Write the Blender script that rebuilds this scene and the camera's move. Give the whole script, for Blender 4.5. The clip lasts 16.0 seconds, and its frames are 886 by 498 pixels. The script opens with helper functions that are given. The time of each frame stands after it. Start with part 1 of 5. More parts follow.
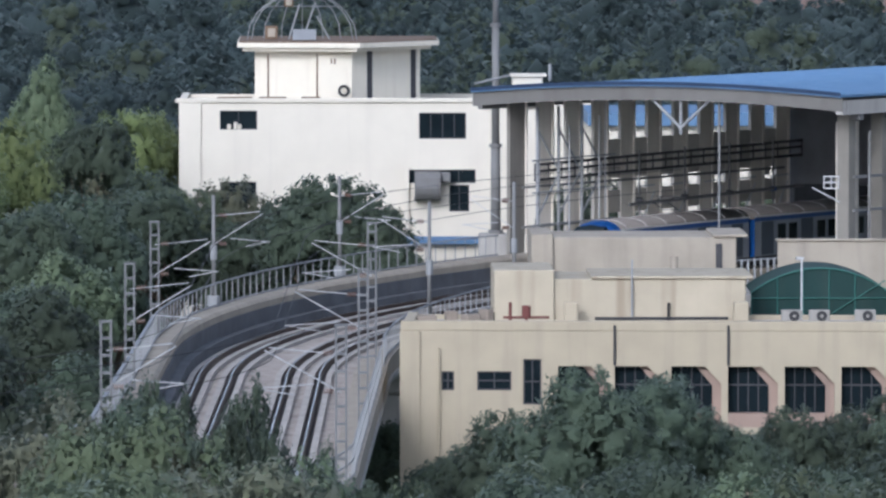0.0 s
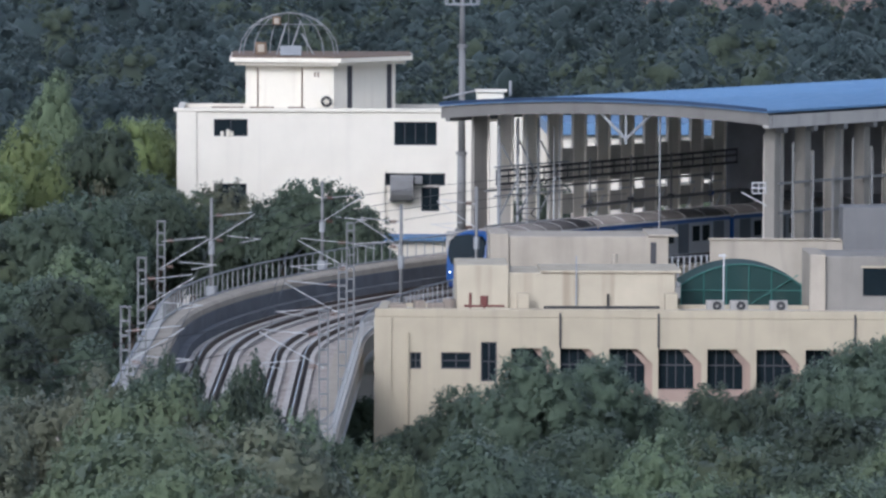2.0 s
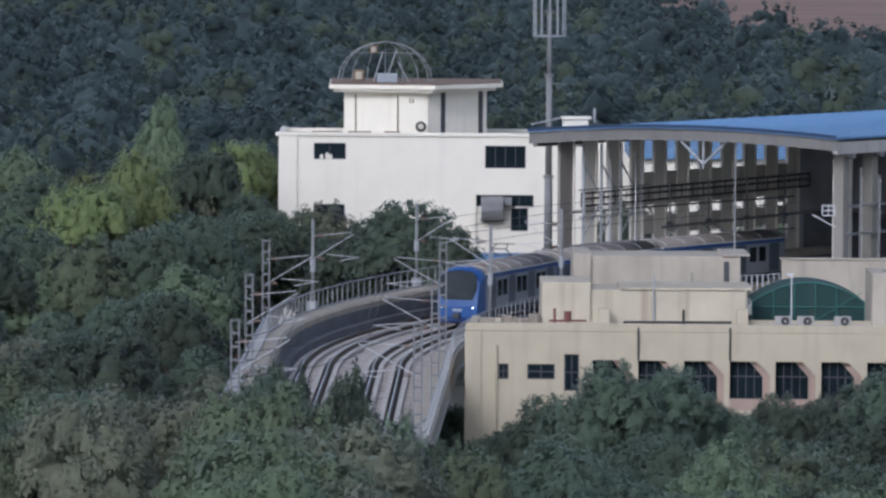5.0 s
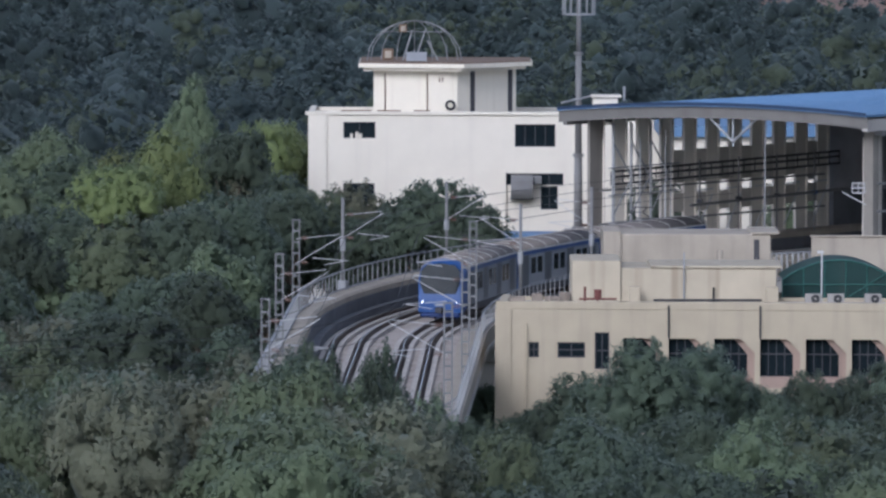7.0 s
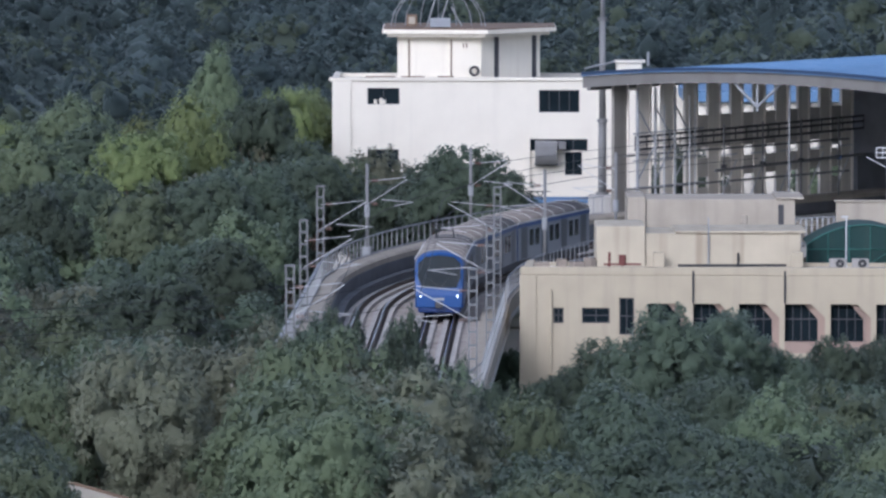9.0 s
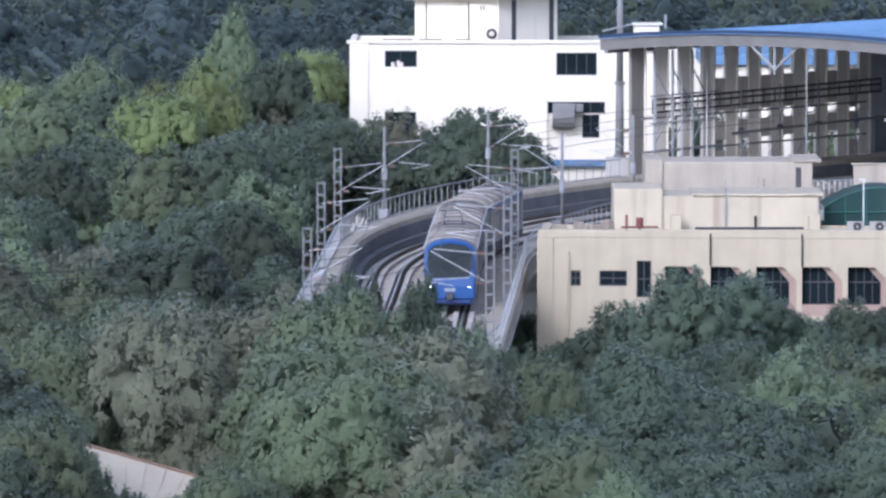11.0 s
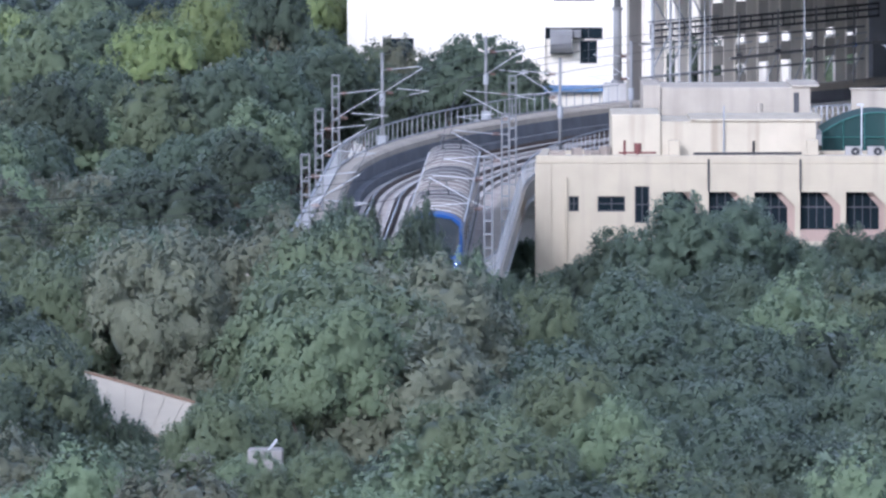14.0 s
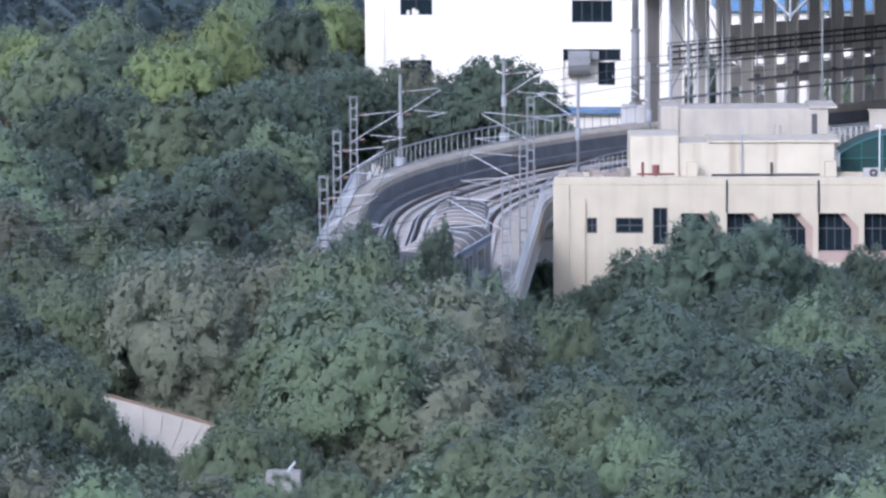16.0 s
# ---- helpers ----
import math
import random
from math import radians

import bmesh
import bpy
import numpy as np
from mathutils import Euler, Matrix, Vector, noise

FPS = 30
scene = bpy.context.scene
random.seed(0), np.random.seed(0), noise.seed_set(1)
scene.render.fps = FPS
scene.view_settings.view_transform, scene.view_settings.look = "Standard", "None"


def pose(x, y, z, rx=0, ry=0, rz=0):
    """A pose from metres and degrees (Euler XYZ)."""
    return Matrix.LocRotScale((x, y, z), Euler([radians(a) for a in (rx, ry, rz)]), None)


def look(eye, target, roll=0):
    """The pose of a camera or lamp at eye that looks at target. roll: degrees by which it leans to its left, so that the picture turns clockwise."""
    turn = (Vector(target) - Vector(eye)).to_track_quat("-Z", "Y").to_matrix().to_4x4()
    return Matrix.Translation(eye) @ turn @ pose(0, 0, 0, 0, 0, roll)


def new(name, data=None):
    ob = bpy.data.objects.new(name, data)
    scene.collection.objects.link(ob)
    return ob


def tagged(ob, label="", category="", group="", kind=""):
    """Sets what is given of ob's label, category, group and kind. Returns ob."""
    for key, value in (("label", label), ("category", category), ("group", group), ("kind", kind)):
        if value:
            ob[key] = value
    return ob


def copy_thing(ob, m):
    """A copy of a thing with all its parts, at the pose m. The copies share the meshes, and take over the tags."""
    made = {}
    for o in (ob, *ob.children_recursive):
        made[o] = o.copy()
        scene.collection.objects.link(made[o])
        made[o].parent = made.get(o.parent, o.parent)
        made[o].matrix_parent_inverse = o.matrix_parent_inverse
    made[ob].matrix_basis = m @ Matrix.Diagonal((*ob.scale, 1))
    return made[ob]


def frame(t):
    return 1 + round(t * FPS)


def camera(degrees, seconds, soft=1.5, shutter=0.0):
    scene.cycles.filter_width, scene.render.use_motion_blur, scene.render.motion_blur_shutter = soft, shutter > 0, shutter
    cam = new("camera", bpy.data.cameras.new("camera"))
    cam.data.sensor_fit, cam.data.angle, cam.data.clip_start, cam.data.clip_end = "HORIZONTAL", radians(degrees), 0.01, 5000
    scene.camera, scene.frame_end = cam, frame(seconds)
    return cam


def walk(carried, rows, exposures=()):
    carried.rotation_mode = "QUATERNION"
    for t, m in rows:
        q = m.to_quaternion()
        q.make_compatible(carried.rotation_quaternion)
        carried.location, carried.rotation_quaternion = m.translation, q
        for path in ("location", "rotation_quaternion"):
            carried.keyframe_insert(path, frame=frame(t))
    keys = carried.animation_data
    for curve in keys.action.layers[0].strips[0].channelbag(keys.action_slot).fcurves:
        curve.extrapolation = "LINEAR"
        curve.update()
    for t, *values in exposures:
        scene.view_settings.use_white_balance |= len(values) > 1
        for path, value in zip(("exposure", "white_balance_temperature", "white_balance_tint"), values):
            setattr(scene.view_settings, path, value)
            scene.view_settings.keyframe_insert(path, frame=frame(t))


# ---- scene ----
# A long lens on a hill: the eye stands still, pans and tilts, and draws back once.
EYE_HEIGHT = 38.0
FOCAL = 11600.0            # focal length in units of which the picture is 1568 wide
DOWN = math.atan(0.06922)  # tilt of the middle of the pan
cam = camera(math.degrees(2 * math.atan(784 / FOCAL)), 16.0, soft=2.6)
PIVOT = 400.0              # distance of the subject


def aim(across, down, roll, near=0.0):
    """Pose of the camera turned by the given amounts and moved near metres along its view."""
    fw = Vector((0, math.cos(DOWN), -math.sin(DOWN)))
    up = Vector((0, math.sin(DOWN), math.cos(DOWN)))
    way = fw + Vector((across / FOCAL, 0, 0)) - up * (down / FOCAL)
    eye = Vector((0, 0, EYE_HEIGHT))
    target = eye + way * PIVOT
    axis = (eye + fw * PIVOT + Vector((2.5, 0, 1.0)) - eye).normalized()
    eye = eye + axis * near
    return look(eye, target, roll)


# seconds, pan, tilt, roll, metres forward
PAN = [
    (0.0, 201.6, -72.1, -0.02, 66.7),
    (0.5, 180.6, -59.3, 0.00, 66.7),
    (1.0, 130.5, -69.3, -0.02, 59.0),
    (1.5, 116.1, -90.4, 0.03, 41.5),
    (2.0, 250.5, -66.8, 0.24, 23.5),
    (2.5, 263.6, -29.6, 0.33, 6.0),
    (3.0, 148.5, -40.3, 0.37, 0.0),
    (3.5, 76.7, -114.2, 0.28, 0.0),
    (4.0, 88.5, -106.4, 0.41, 0.0),
    (6.5, 91.9, -89.5, 0.18, 0.0),
    (7.0, 43.0, -60.3, 0.16, 0.0),
    (7.5, 13.0, -31.2, -0.04, 0.0),
    (8.0, -14.9, -29.3, -0.13, 0.0),
    (8.5, -16.8, -13.4, -0.05, 0.0),
    (9.0, -0.1, 0.1, -0.01, 0.0),
    (9.5, 1.9, 51.6, -0.00, 0.0),
    (10.0, -17.9, 64.3, 0.07, 0.0),
    (12.5, -40.0, 92.1, -0.09, 0.0),
    (13.0, 1.1, 195.3, -0.08, 0.0),
    (13.5, -0.6, 153.3, -0.11, 0.0),
    (14.0, -27.6, 196.9, -0.15, 0.0),
    (14.5, -45.2, 203.7, -0.09, 0.0),
    (15.0, -51.4, 187.3, -0.11, 0.0),
    (15.5, -55.6, 164.0, 0.01, 0.0),
    (16.0, -59.7, 158.2, -0.24, 0.0),
]
walk(cam, [(t, aim(a, d, r, n)) for t, a, d, r, n in PAN],
     exposures=[(0.0, 0.30, 5350, 13), (2.5, 0.24, 5350, 14), (3.5, 0.14, 5300, 14), (7.0, 0.0, 5300, 16), (9.0, 0.24, 5250, 17), (10.0, 0.56, 5200, 18), (12.5, 0.80, 5100, 19), (14.5, 0.90, 5050, 19), (16.0, 0.88, 5050, 19)])

# ---- light ----
world = bpy.data.worlds.new("sky")
scene.world = world
world.use_nodes = True
_n = world.node_tree.nodes
_sky = _n.new("ShaderNodeTexSky")
_sky.sky_type, _sky.sun_disc = "NISHITA", False
SUN_UP, SUN_ROUND = radians(29), radians(202)
_sky.sun_elevation, _sky.sun_rotation = SUN_UP, SUN_ROUND
_sky.dust_density = 3.0
_pale = _n.new("ShaderNodeHueSaturation")   # the sky is white with haze
_pale.inputs["Saturation"].default_value = 0.45
world.node_tree.links.new(_sky.outputs[0], _pale.inputs["Color"])
world.node_tree.links.new(_pale.outputs[0], _n["Background"].inputs[0])
_n["Background"].inputs[1].default_value = 0.15
sun = new("sun", bpy.data.lights.new("sun", "SUN"))
sun.data.energy, sun.data.angle, sun.data.color = 1.0, radians(8), (1.0, 0.90, 0.77)
_d = Vector((math.sin(SUN_ROUND) * math.cos(SUN_UP), math.cos(SUN_ROUND) * math.cos(SUN_UP), math.sin(SUN_UP)))
sun.matrix_world = look(_d * 900, (0, 0, 0))


# ---- materials ----
def material(name, colour, rough=0.8, metal=0.0, vary=0.15, scale=1.0, bump=0.2, stain=0.0, stain_colour=(0.1, 0.09, 0.08),
             streak=False, island=0.0, random_ob=0.0, spec=0.5):
    """A surface with colour variation at two scales, optional stains or downward streaks, and fine relief."""
    m = bpy.data.materials.new(name)
    m.use_nodes = True
    nt = m.node_tree
    n, link = nt.nodes, nt.links
    b = n["Principled BSDF"]
    b.inputs["Roughness"].default_value, b.inputs["Metallic"].default_value = rough, metal
    b.inputs["Specular IOR Level"].default_value = spec
    co = n.new("ShaderNodeTexCoord")

    def noise_at(s, detail, stretch=(1, 1, 1)):
        mp = n.new("ShaderNodeMapping")
        mp.inputs["Scale"].default_value = [s * k for k in stretch]
        link.new(co.outputs["Object"], mp.inputs[0])
        t = n.new("ShaderNodeTexNoise")
        t.inputs["Scale"].default_value, t.inputs["Detail"].default_value = 1.0, detail
        link.new(mp.outputs[0], t.inputs[0])
        return t.outputs[0]

    def mix(fac, a, c, kind="MIX"):
        x = n.new("ShaderNodeMix")
        x.data_type, x.blend_type = "RGBA", kind
        for sock, val in ((x.inputs[0], fac), (x.inputs[6], a), (x.inputs[7], c)):
            if isinstance(val, (int, float)):
                sock.default_value = val
            elif isinstance(val, tuple):
                sock.default_value = (*val, 1)
            else:
                link.new(val, sock)
        return x.outputs[2]

    def ramp(src, lo, hi):
        r = n.new("ShaderNodeMapRange")
        r.inputs[1].default_value, r.inputs[2].default_value = lo, hi
        link.new(src, r.inputs[0])
        return r.outputs[0]

    dark = tuple(c * (1 - vary) for c in colour)
    light = tuple(min(1, c * (1 + vary)) for c in colour)
    col = mix(ramp(noise_at(0.6 * scale, 3), 0.3, 0.7), dark, light)
    fine = noise_at(9 * scale, 5)
    col = mix(0.35 * vary / 0.15 if vary < 0.15 else 0.35, col, mix(fine, dark, light))
    if stain:
        st = noise_at(0.9 * scale, 6, (1.6, 1.6, 0.12) if streak else (1, 1, 1))
        s2 = ramp(st, 0.52, 0.75)
        mul = n.new("ShaderNodeMath")
        mul.operation = "MULTIPLY"
        link.new(s2, mul.inputs[0])
        mul.inputs[1].default_value = stain
        col = mix(mul.outputs[0], col, stain_colour)
    if island or random_ob:
        g = n.new("ShaderNodeNewGeometry").outputs["Random Per Island"] if island else n.new("ShaderNodeObjectInfo").outputs["Random"]
        k = island or random_ob
        h = n.new("ShaderNodeHueSaturation")
        r = n.new("ShaderNodeMapRange")
        r.inputs[3].default_value, r.inputs[4].default_value = 1 - k, 1 + k
        link.new(g, r.inputs[0])
        link.new(r.outputs[0], h.inputs["Value"])
        link.new(col, h.inputs["Color"])
        col = h.outputs[0]
    link.new(col, b.inputs["Base Color"])
    if bump:
        bp = n.new("ShaderNodeBump")
        bp.inputs["Strength"].default_value, bp.inputs["Distance"].default_value = bump, 0.02
        link.new(fine, bp.inputs["Height"])
        link.new(bp.outputs[0], b.inputs["Normal"])
    return m


def leaf_material(name, dark, light):
    """Leaves: each its own tint, each tree its own shade, thin enough to let light through."""
    m = bpy.data.materials.new(name)
    m.use_nodes = True
    nt = m.node_tree
    n, link = nt.nodes, nt.links
    b = n["Principled BSDF"]
    b.inputs["Roughness"].default_value, b.inputs["Specular IOR Level"].default_value = 0.8, 0.08
    # bluish sheen paints a veil of haze over the leaves
    b.inputs["Sheen Weight"].default_value, b.inputs["Sheen Roughness"].default_value = 0.24, 0.5
    b.inputs["Sheen Tint"].default_value = (0.72, 0.88, 0.92, 1)
    g = n.new("ShaderNodeNewGeometry")
    x = n.new("ShaderNodeMix")
    x.data_type = "RGBA"
    x.inputs[6].default_value, x.inputs[7].default_value = (*dark, 1), (*light, 1)
    r0 = n.new("ShaderNodeMapRange")
    r0.inputs[3].default_value, r0.inputs[4].default_value = 0.45, 0.66
    link.new(g.outputs["Random Per Island"], r0.inputs[0])
    link.new(r0.outputs[0], x.inputs[0])
    o = n.new("ShaderNodeObjectInfo")
    r = n.new("ShaderNodeMapRange")
    r.inputs[3].default_value, r.inputs[4].default_value = 0.7, 1.3
    link.new(o.outputs["Random"], r.inputs[0])
    r2 = n.new("ShaderNodeMapRange")
    r2.inputs[3].default_value, r2.inputs[4].default_value = 0.485, 0.515
    link.new(o.outputs["Random"], r2.inputs[0])
    h = n.new("ShaderNodeHueSaturation")
    link.new(r.outputs[0], h.inputs["Value"])
    link.new(r2.outputs[0], h.inputs["Hue"])
    link.new(x.outputs[2], h.inputs["Color"])
    link.new(h.outputs[0], b.inputs["Base Color"])
    t = n.new("ShaderNodeBsdfTranslucent")
    link.new(h.outputs[0], t.inputs[0])
    mx = n.new("ShaderNodeMixShader")
    mx.inputs[0].default_value = 0.48
    link.new(b.outputs[0], mx.inputs[1])
    link.new(t.outputs[0], mx.inputs[2])
    link.new(mx.outputs[0], n["Material Output"].inputs[0])
    return m


WHITE = material("white_paint", (0.66, 0.617, 0.525), 0.7, vary=0.03, stain=0.12, streak=True, stain_colour=(0.45, 0.42, 0.38))
CREAM = material("cream_paint", (0.41, 0.358, 0.262), 0.8, vary=0.07, stain=0.35, streak=True, stain_colour=(0.24, 0.21, 0.17))
YELLOWED = material("yellowed_paint", (0.43, 0.38, 0.285), 0.8, vary=0.1, stain=0.65, streak=True, stain_colour=(0.25, 0.2, 0.14))
CONCRETE = material("concrete", (0.40, 0.385, 0.36), 0.85, vary=0.14, stain=0.45, streak=True, stain_colour=(0.16, 0.15, 0.14))
PALE_CONCRETE = material("pale_concrete", (0.37, 0.33, 0.27), 0.85, vary=0.14, stain=0.5, streak=True, stain_colour=(0.22, 0.2, 0.18), spec=0.15)
# streaked concrete darkened to the shade inside the outer parapet
SHADE_CONCRETE = material("shade_painted_concrete", (0.12, 0.125, 0.135), 0.9, vary=0.3, stain=0.4, streak=True)
BALLAST = material("track_bed", (0.40, 0.355, 0.315), 0.95, vary=0.25, stain=0.5, stain_colour=(0.12, 0.10, 0.09), scale=2, spec=0.1)
RAIL = material("rail_steel", (0.12, 0.09, 0.075), 0.5, 0.7, vary=0.25)
RAIL_TOP = material("polished_rail_head", (0.5, 0.5, 0.5), 0.25, 1.0, vary=0.1)
STEEL = material("galvanised_steel", (0.29, 0.30, 0.31), 0.6, 0.2, vary=0.12)
GREY_PAINT = material("grey_steel_paint", (0.18, 0.18, 0.18), 0.6, 0.0, vary=0.15, stain=0.3)
# streaked panel, paled to make up for missing light in the hall
FIN = material("brightened_weathered_panel", (0.78, 0.73, 0.64), 0.8, vary=0.06, stain=0.3, streak=True, stain_colour=(0.25, 0.24, 0.22))
BLUE_ROOF = material("blue_roof_sheet", (0.10, 0.19, 0.33), 0.6, 0.0, vary=0.12, stain=0.2, stain_colour=(0.2, 0.28, 0.4))
BLUE_PAINT = material("train_blue", (0.01, 0.058, 0.21), 0.35, 0.0, vary=0.08, bump=0.02)
TRAIN_GREY = material("train_brushed_steel", (0.27, 0.29, 0.32), 0.45, 0.4, vary=0.08, bump=0.03)
TRAIN_ROOF = material("train_roof_dusty", (0.20, 0.18, 0.162), 0.85, 0.0, vary=0.2, stain=0.4, stain_colour=(0.12, 0.11, 0.10), spec=0.08)
BLACK = material("black_rubber", (0.02, 0.02, 0.022), 0.6, vary=0.2)
GLASS = material("dark_glass", (0.012, 0.018, 0.022), 0.05, 0.0, vary=0.3, bump=0.0, spec=0.13)
DARK_ROOM = material("dark_interior", (0.26, 0.265, 0.27), 0.9, vary=0.3)
PINK = material("pink_reveal", (0.33, 0.245, 0.20), 0.85, vary=0.12, stain=0.3, streak=True)
GREEN_NET = material("green_netting", (0.011, 0.040, 0.037), 0.85, vary=0.2, stain=0.2, streak=True)
RED_PAINT = material("red_oxide_pipe", (0.13, 0.04, 0.033), 0.7, vary=0.2)
RUST = material("rusty_edge", (0.16, 0.11, 0.075), 0.9, vary=0.3)
SHEET = material("pale_sheet_roof", (0.40, 0.36, 0.285), 0.8, vary=0.1, stain=0.3, stain_colour=(0.3, 0.27, 0.23))
BARK = material("bark", (0.12, 0.09, 0.065), 0.9, vary=0.3)
SOIL = material("undergrowth", (0.045, 0.06, 0.028), 0.95, vary=0.4, scale=0.3, stain=0.4, stain_colour=(0.05, 0.045, 0.03))
FIELD = material("red_earth_field", (0.20, 0.125, 0.09), 0.95, vary=0.25, scale=0.05, stain=0.5, stain_colour=(0.10, 0.09, 0.05))
# leaf colours are lifted and greyed somewhat to carry the haze
LEAF_DEEP = leaf_material("deep_green_leaves", (0.078, 0.104, 0.078), (0.143, 0.181, 0.125))
# darker, bluer leaf copy: the tint of distant haze is in the colour
LEAF_FAR = leaf_material("haze_tinted_leaves", (0.047, 0.067, 0.068), (0.083, 0.113, 0.113))
LEAF_MID = leaf_material("mid_green_leaves", (0.132, 0.170, 0.105), (0.223, 0.267, 0.163))
# lighter, yellower leaf copy: sunlight on some trees is put into the colour
LEAF_LIGHT = leaf_material("sunlit_yellow_green_leaves", (0.155, 0.197, 0.080), (0.268, 0.301, 0.137))
LEAF_OLIVE = leaf_material("olive_leaves", (0.145, 0.158, 0.114), (0.248, 0.256, 0.177))


def glow(name, colour, power):
    m = bpy.data.materials.new(name)
    m.use_nodes = True
    b = m.node_tree.nodes["Principled BSDF"]
    b.inputs["Emission Color"].default_value = (*colour, 1)
    b.inputs["Emission Strength"].default_value = power
    return m


HEADLIGHT = glow("lit_headlamp", (1.0, 0.97, 0.9), 5)


# ---- small tools ----
def mesh_of(bm, name, mat, smooth=False):
    me = bpy.data.meshes.new(name)
    bm.normal_update()
    bm.to_mesh(me)
    bm.free()
    me.materials.append(mat)
    if smooth:
        me.polygons.foreach_set("use_smooth", [True] * len(me.polygons))
    return me


def part(name, bm, mat, parent=None, label="", smooth=False):
    """Links a bmesh, or a mesh that is shared, as one mesh object under its thing."""
    me = mesh_of(bm, name, mat, smooth) if isinstance(bm, bmesh.types.BMesh) else bm
    ob = new(name, me)
    if parent:
        ob.parent = parent
    if label:
        tagged(ob, label)
    return ob


def thing(name, label, category, m=None, group="", kind=""):
    ob = new(name)
    ob.empty_display_size = 0.3
    if m is not None:
        ob.matrix_world = m
    return tagged(ob, label, category, group, kind)


def box(bm, x0, x1, y0, y1, z0, z1, bevel=0.0):
    vs = [bm.verts.new((x, y, z)) for z in (z0, z1) for x, y in ((x0, y0), (x1, y0), (x1, y1), (x0, y1))]
    fs = [bm.faces.new([vs[i] for i in q]) for q in ((3, 2, 1, 0), (4, 5, 6, 7), (0, 1, 5, 4), (1, 2, 6, 5), (2, 3, 7, 6), (3, 0, 4, 7))]
    if bevel:
        bmesh.ops.bevel(bm, geom=list({e for f in fs for e in f.edges}), offset=bevel, segments=2, affect="EDGES")
    return bm


def boxes(*specs, bevel=0.0):
    bm = bmesh.new()
    for s in specs:
        box(bm, *s)
    if bevel:
        bmesh.ops.bevel(bm, geom=bm.edges[:], offset=bevel, segments=1, affect="EDGES")
    return bm


def prism(poly, z0, z1, bm=None):
    bm = bm or bmesh.new()
    lo = [bm.verts.new((x, y, z0)) for x, y in poly]
    hi = [bm.verts.new((x, y, z1)) for x, y in poly]
    bm.faces.new(lo[::-1]), bm.faces.new(hi)
    for i in range(len(poly)):
        j = (i + 1) % len(poly)
        bm.faces.new((lo[i], lo[j], hi[j], hi[i]))
    return bm


def tube(bm, p, q, r, n=6, r2=None):
    p, q = Vector(p), Vector(q)
    axis = (q - p).normalized()
    side = axis.orthogonal().normalized()
    other = axis.cross(side)
    rings = [[bm.verts.new(c + (side * math.cos(a) + other * math.sin(a)) * k) for a in (2 * math.pi * i / n for i in range(n))]
             for c, k in ((p, r), (q, r if r2 is None else r2))]
    for i in range(n):
        j = (i + 1) % n
        bm.faces.new((rings[0][i], rings[0][j], rings[1][j], rings[1][i]))
    bm.faces.new(rings[0][::-1]), bm.faces.new(rings[1])
    return bm


def tubes(segments, r, n=5):
    bm = bmesh.new()
    for p, q in segments:
        tube(bm, p, q, r, n)
    return bm


# ---- the line of the track ----
BEND, BEND_X, BEND_Y, BEND_END = 117.0, 116.9, 354.0, radians(36)
RAIL_Z = 10.0
TURN_S, TURN_R = -47.0, 35.0   # where the line swings away to the left behind the trees


def along(s, off=0.0):
    """Place and heading on the line: s metres into the bend (less than 0: the straight), off metres to its inner side."""
    if off > 1.3 and s < 10:   # the inner edge draws in towards the rails on the straight
        off = 1.3 + (off - 1.3) * (1 - 0.3 * min(1.0, (10 - s) / 55))
    if s < TURN_S:
        a = min((TURN_S - s) / TURN_R, math.pi / 2)
        x0, y0 = -0.1 + 0.02 * TURN_S - TURN_R, BEND_Y + TURN_S
        rest = TURN_S - s - a * TURN_R
        return x0 + (TURN_R + off) * math.cos(a) - rest * math.sin(a), y0 - (TURN_R + off) * math.sin(a) - rest * math.cos(a), a
    if s < 0:
        return -0.1 + 0.02 * s + off, BEND_Y + s, 0.0
    a = min(s / BEND, BEND_END)
    x = BEND_X - (BEND - off) * math.cos(a)
    y = BEND_Y + (BEND - off) * math.sin(a)
    rest = s - a * BEND
    return x + rest * math.sin(a), y + rest * math.cos(a), a


def sweep(profile, s0, s1, step=2.0, closed=True):
    """A profile of (off, z), drawn along the line."""
    bm = bmesh.new()
    n = max(2, int((s1 - s0) / step) + 1)
    rings = []
    for i in range(n):
        s = s0 + (s1 - s0) * i / (n - 1)
        ring = []
        for off, z in profile:
            x, y, _ = along(s, off)
            ring.append(bm.verts.new((x, y, z)))
        rings.append(ring)
    k = len(profile)
    for a, b in zip(rings, rings[1:]):
        for i in range(k if closed else k - 1):
            j = (i + 1) % k
            bm.faces.new((a[i], b[i], b[j], a[j]))
    if closed:
        bm.faces.new(rings[0]), bm.faces.new(rings[-1][::-1])
    bmesh.ops.recalc_face_normals(bm, faces=bm.faces[:])
    return bm


def rect(o0, o1, z0, z1):
    return [(o0, z0), (o1, z0), (o1, z1), (o0, z1)]


# ---- ground ----
def hill_at(x, y):
    """Height of the slope below the viewpoint."""
    return max(0.0, 34.0 - 0.135 * math.hypot(x * 0.6, y))


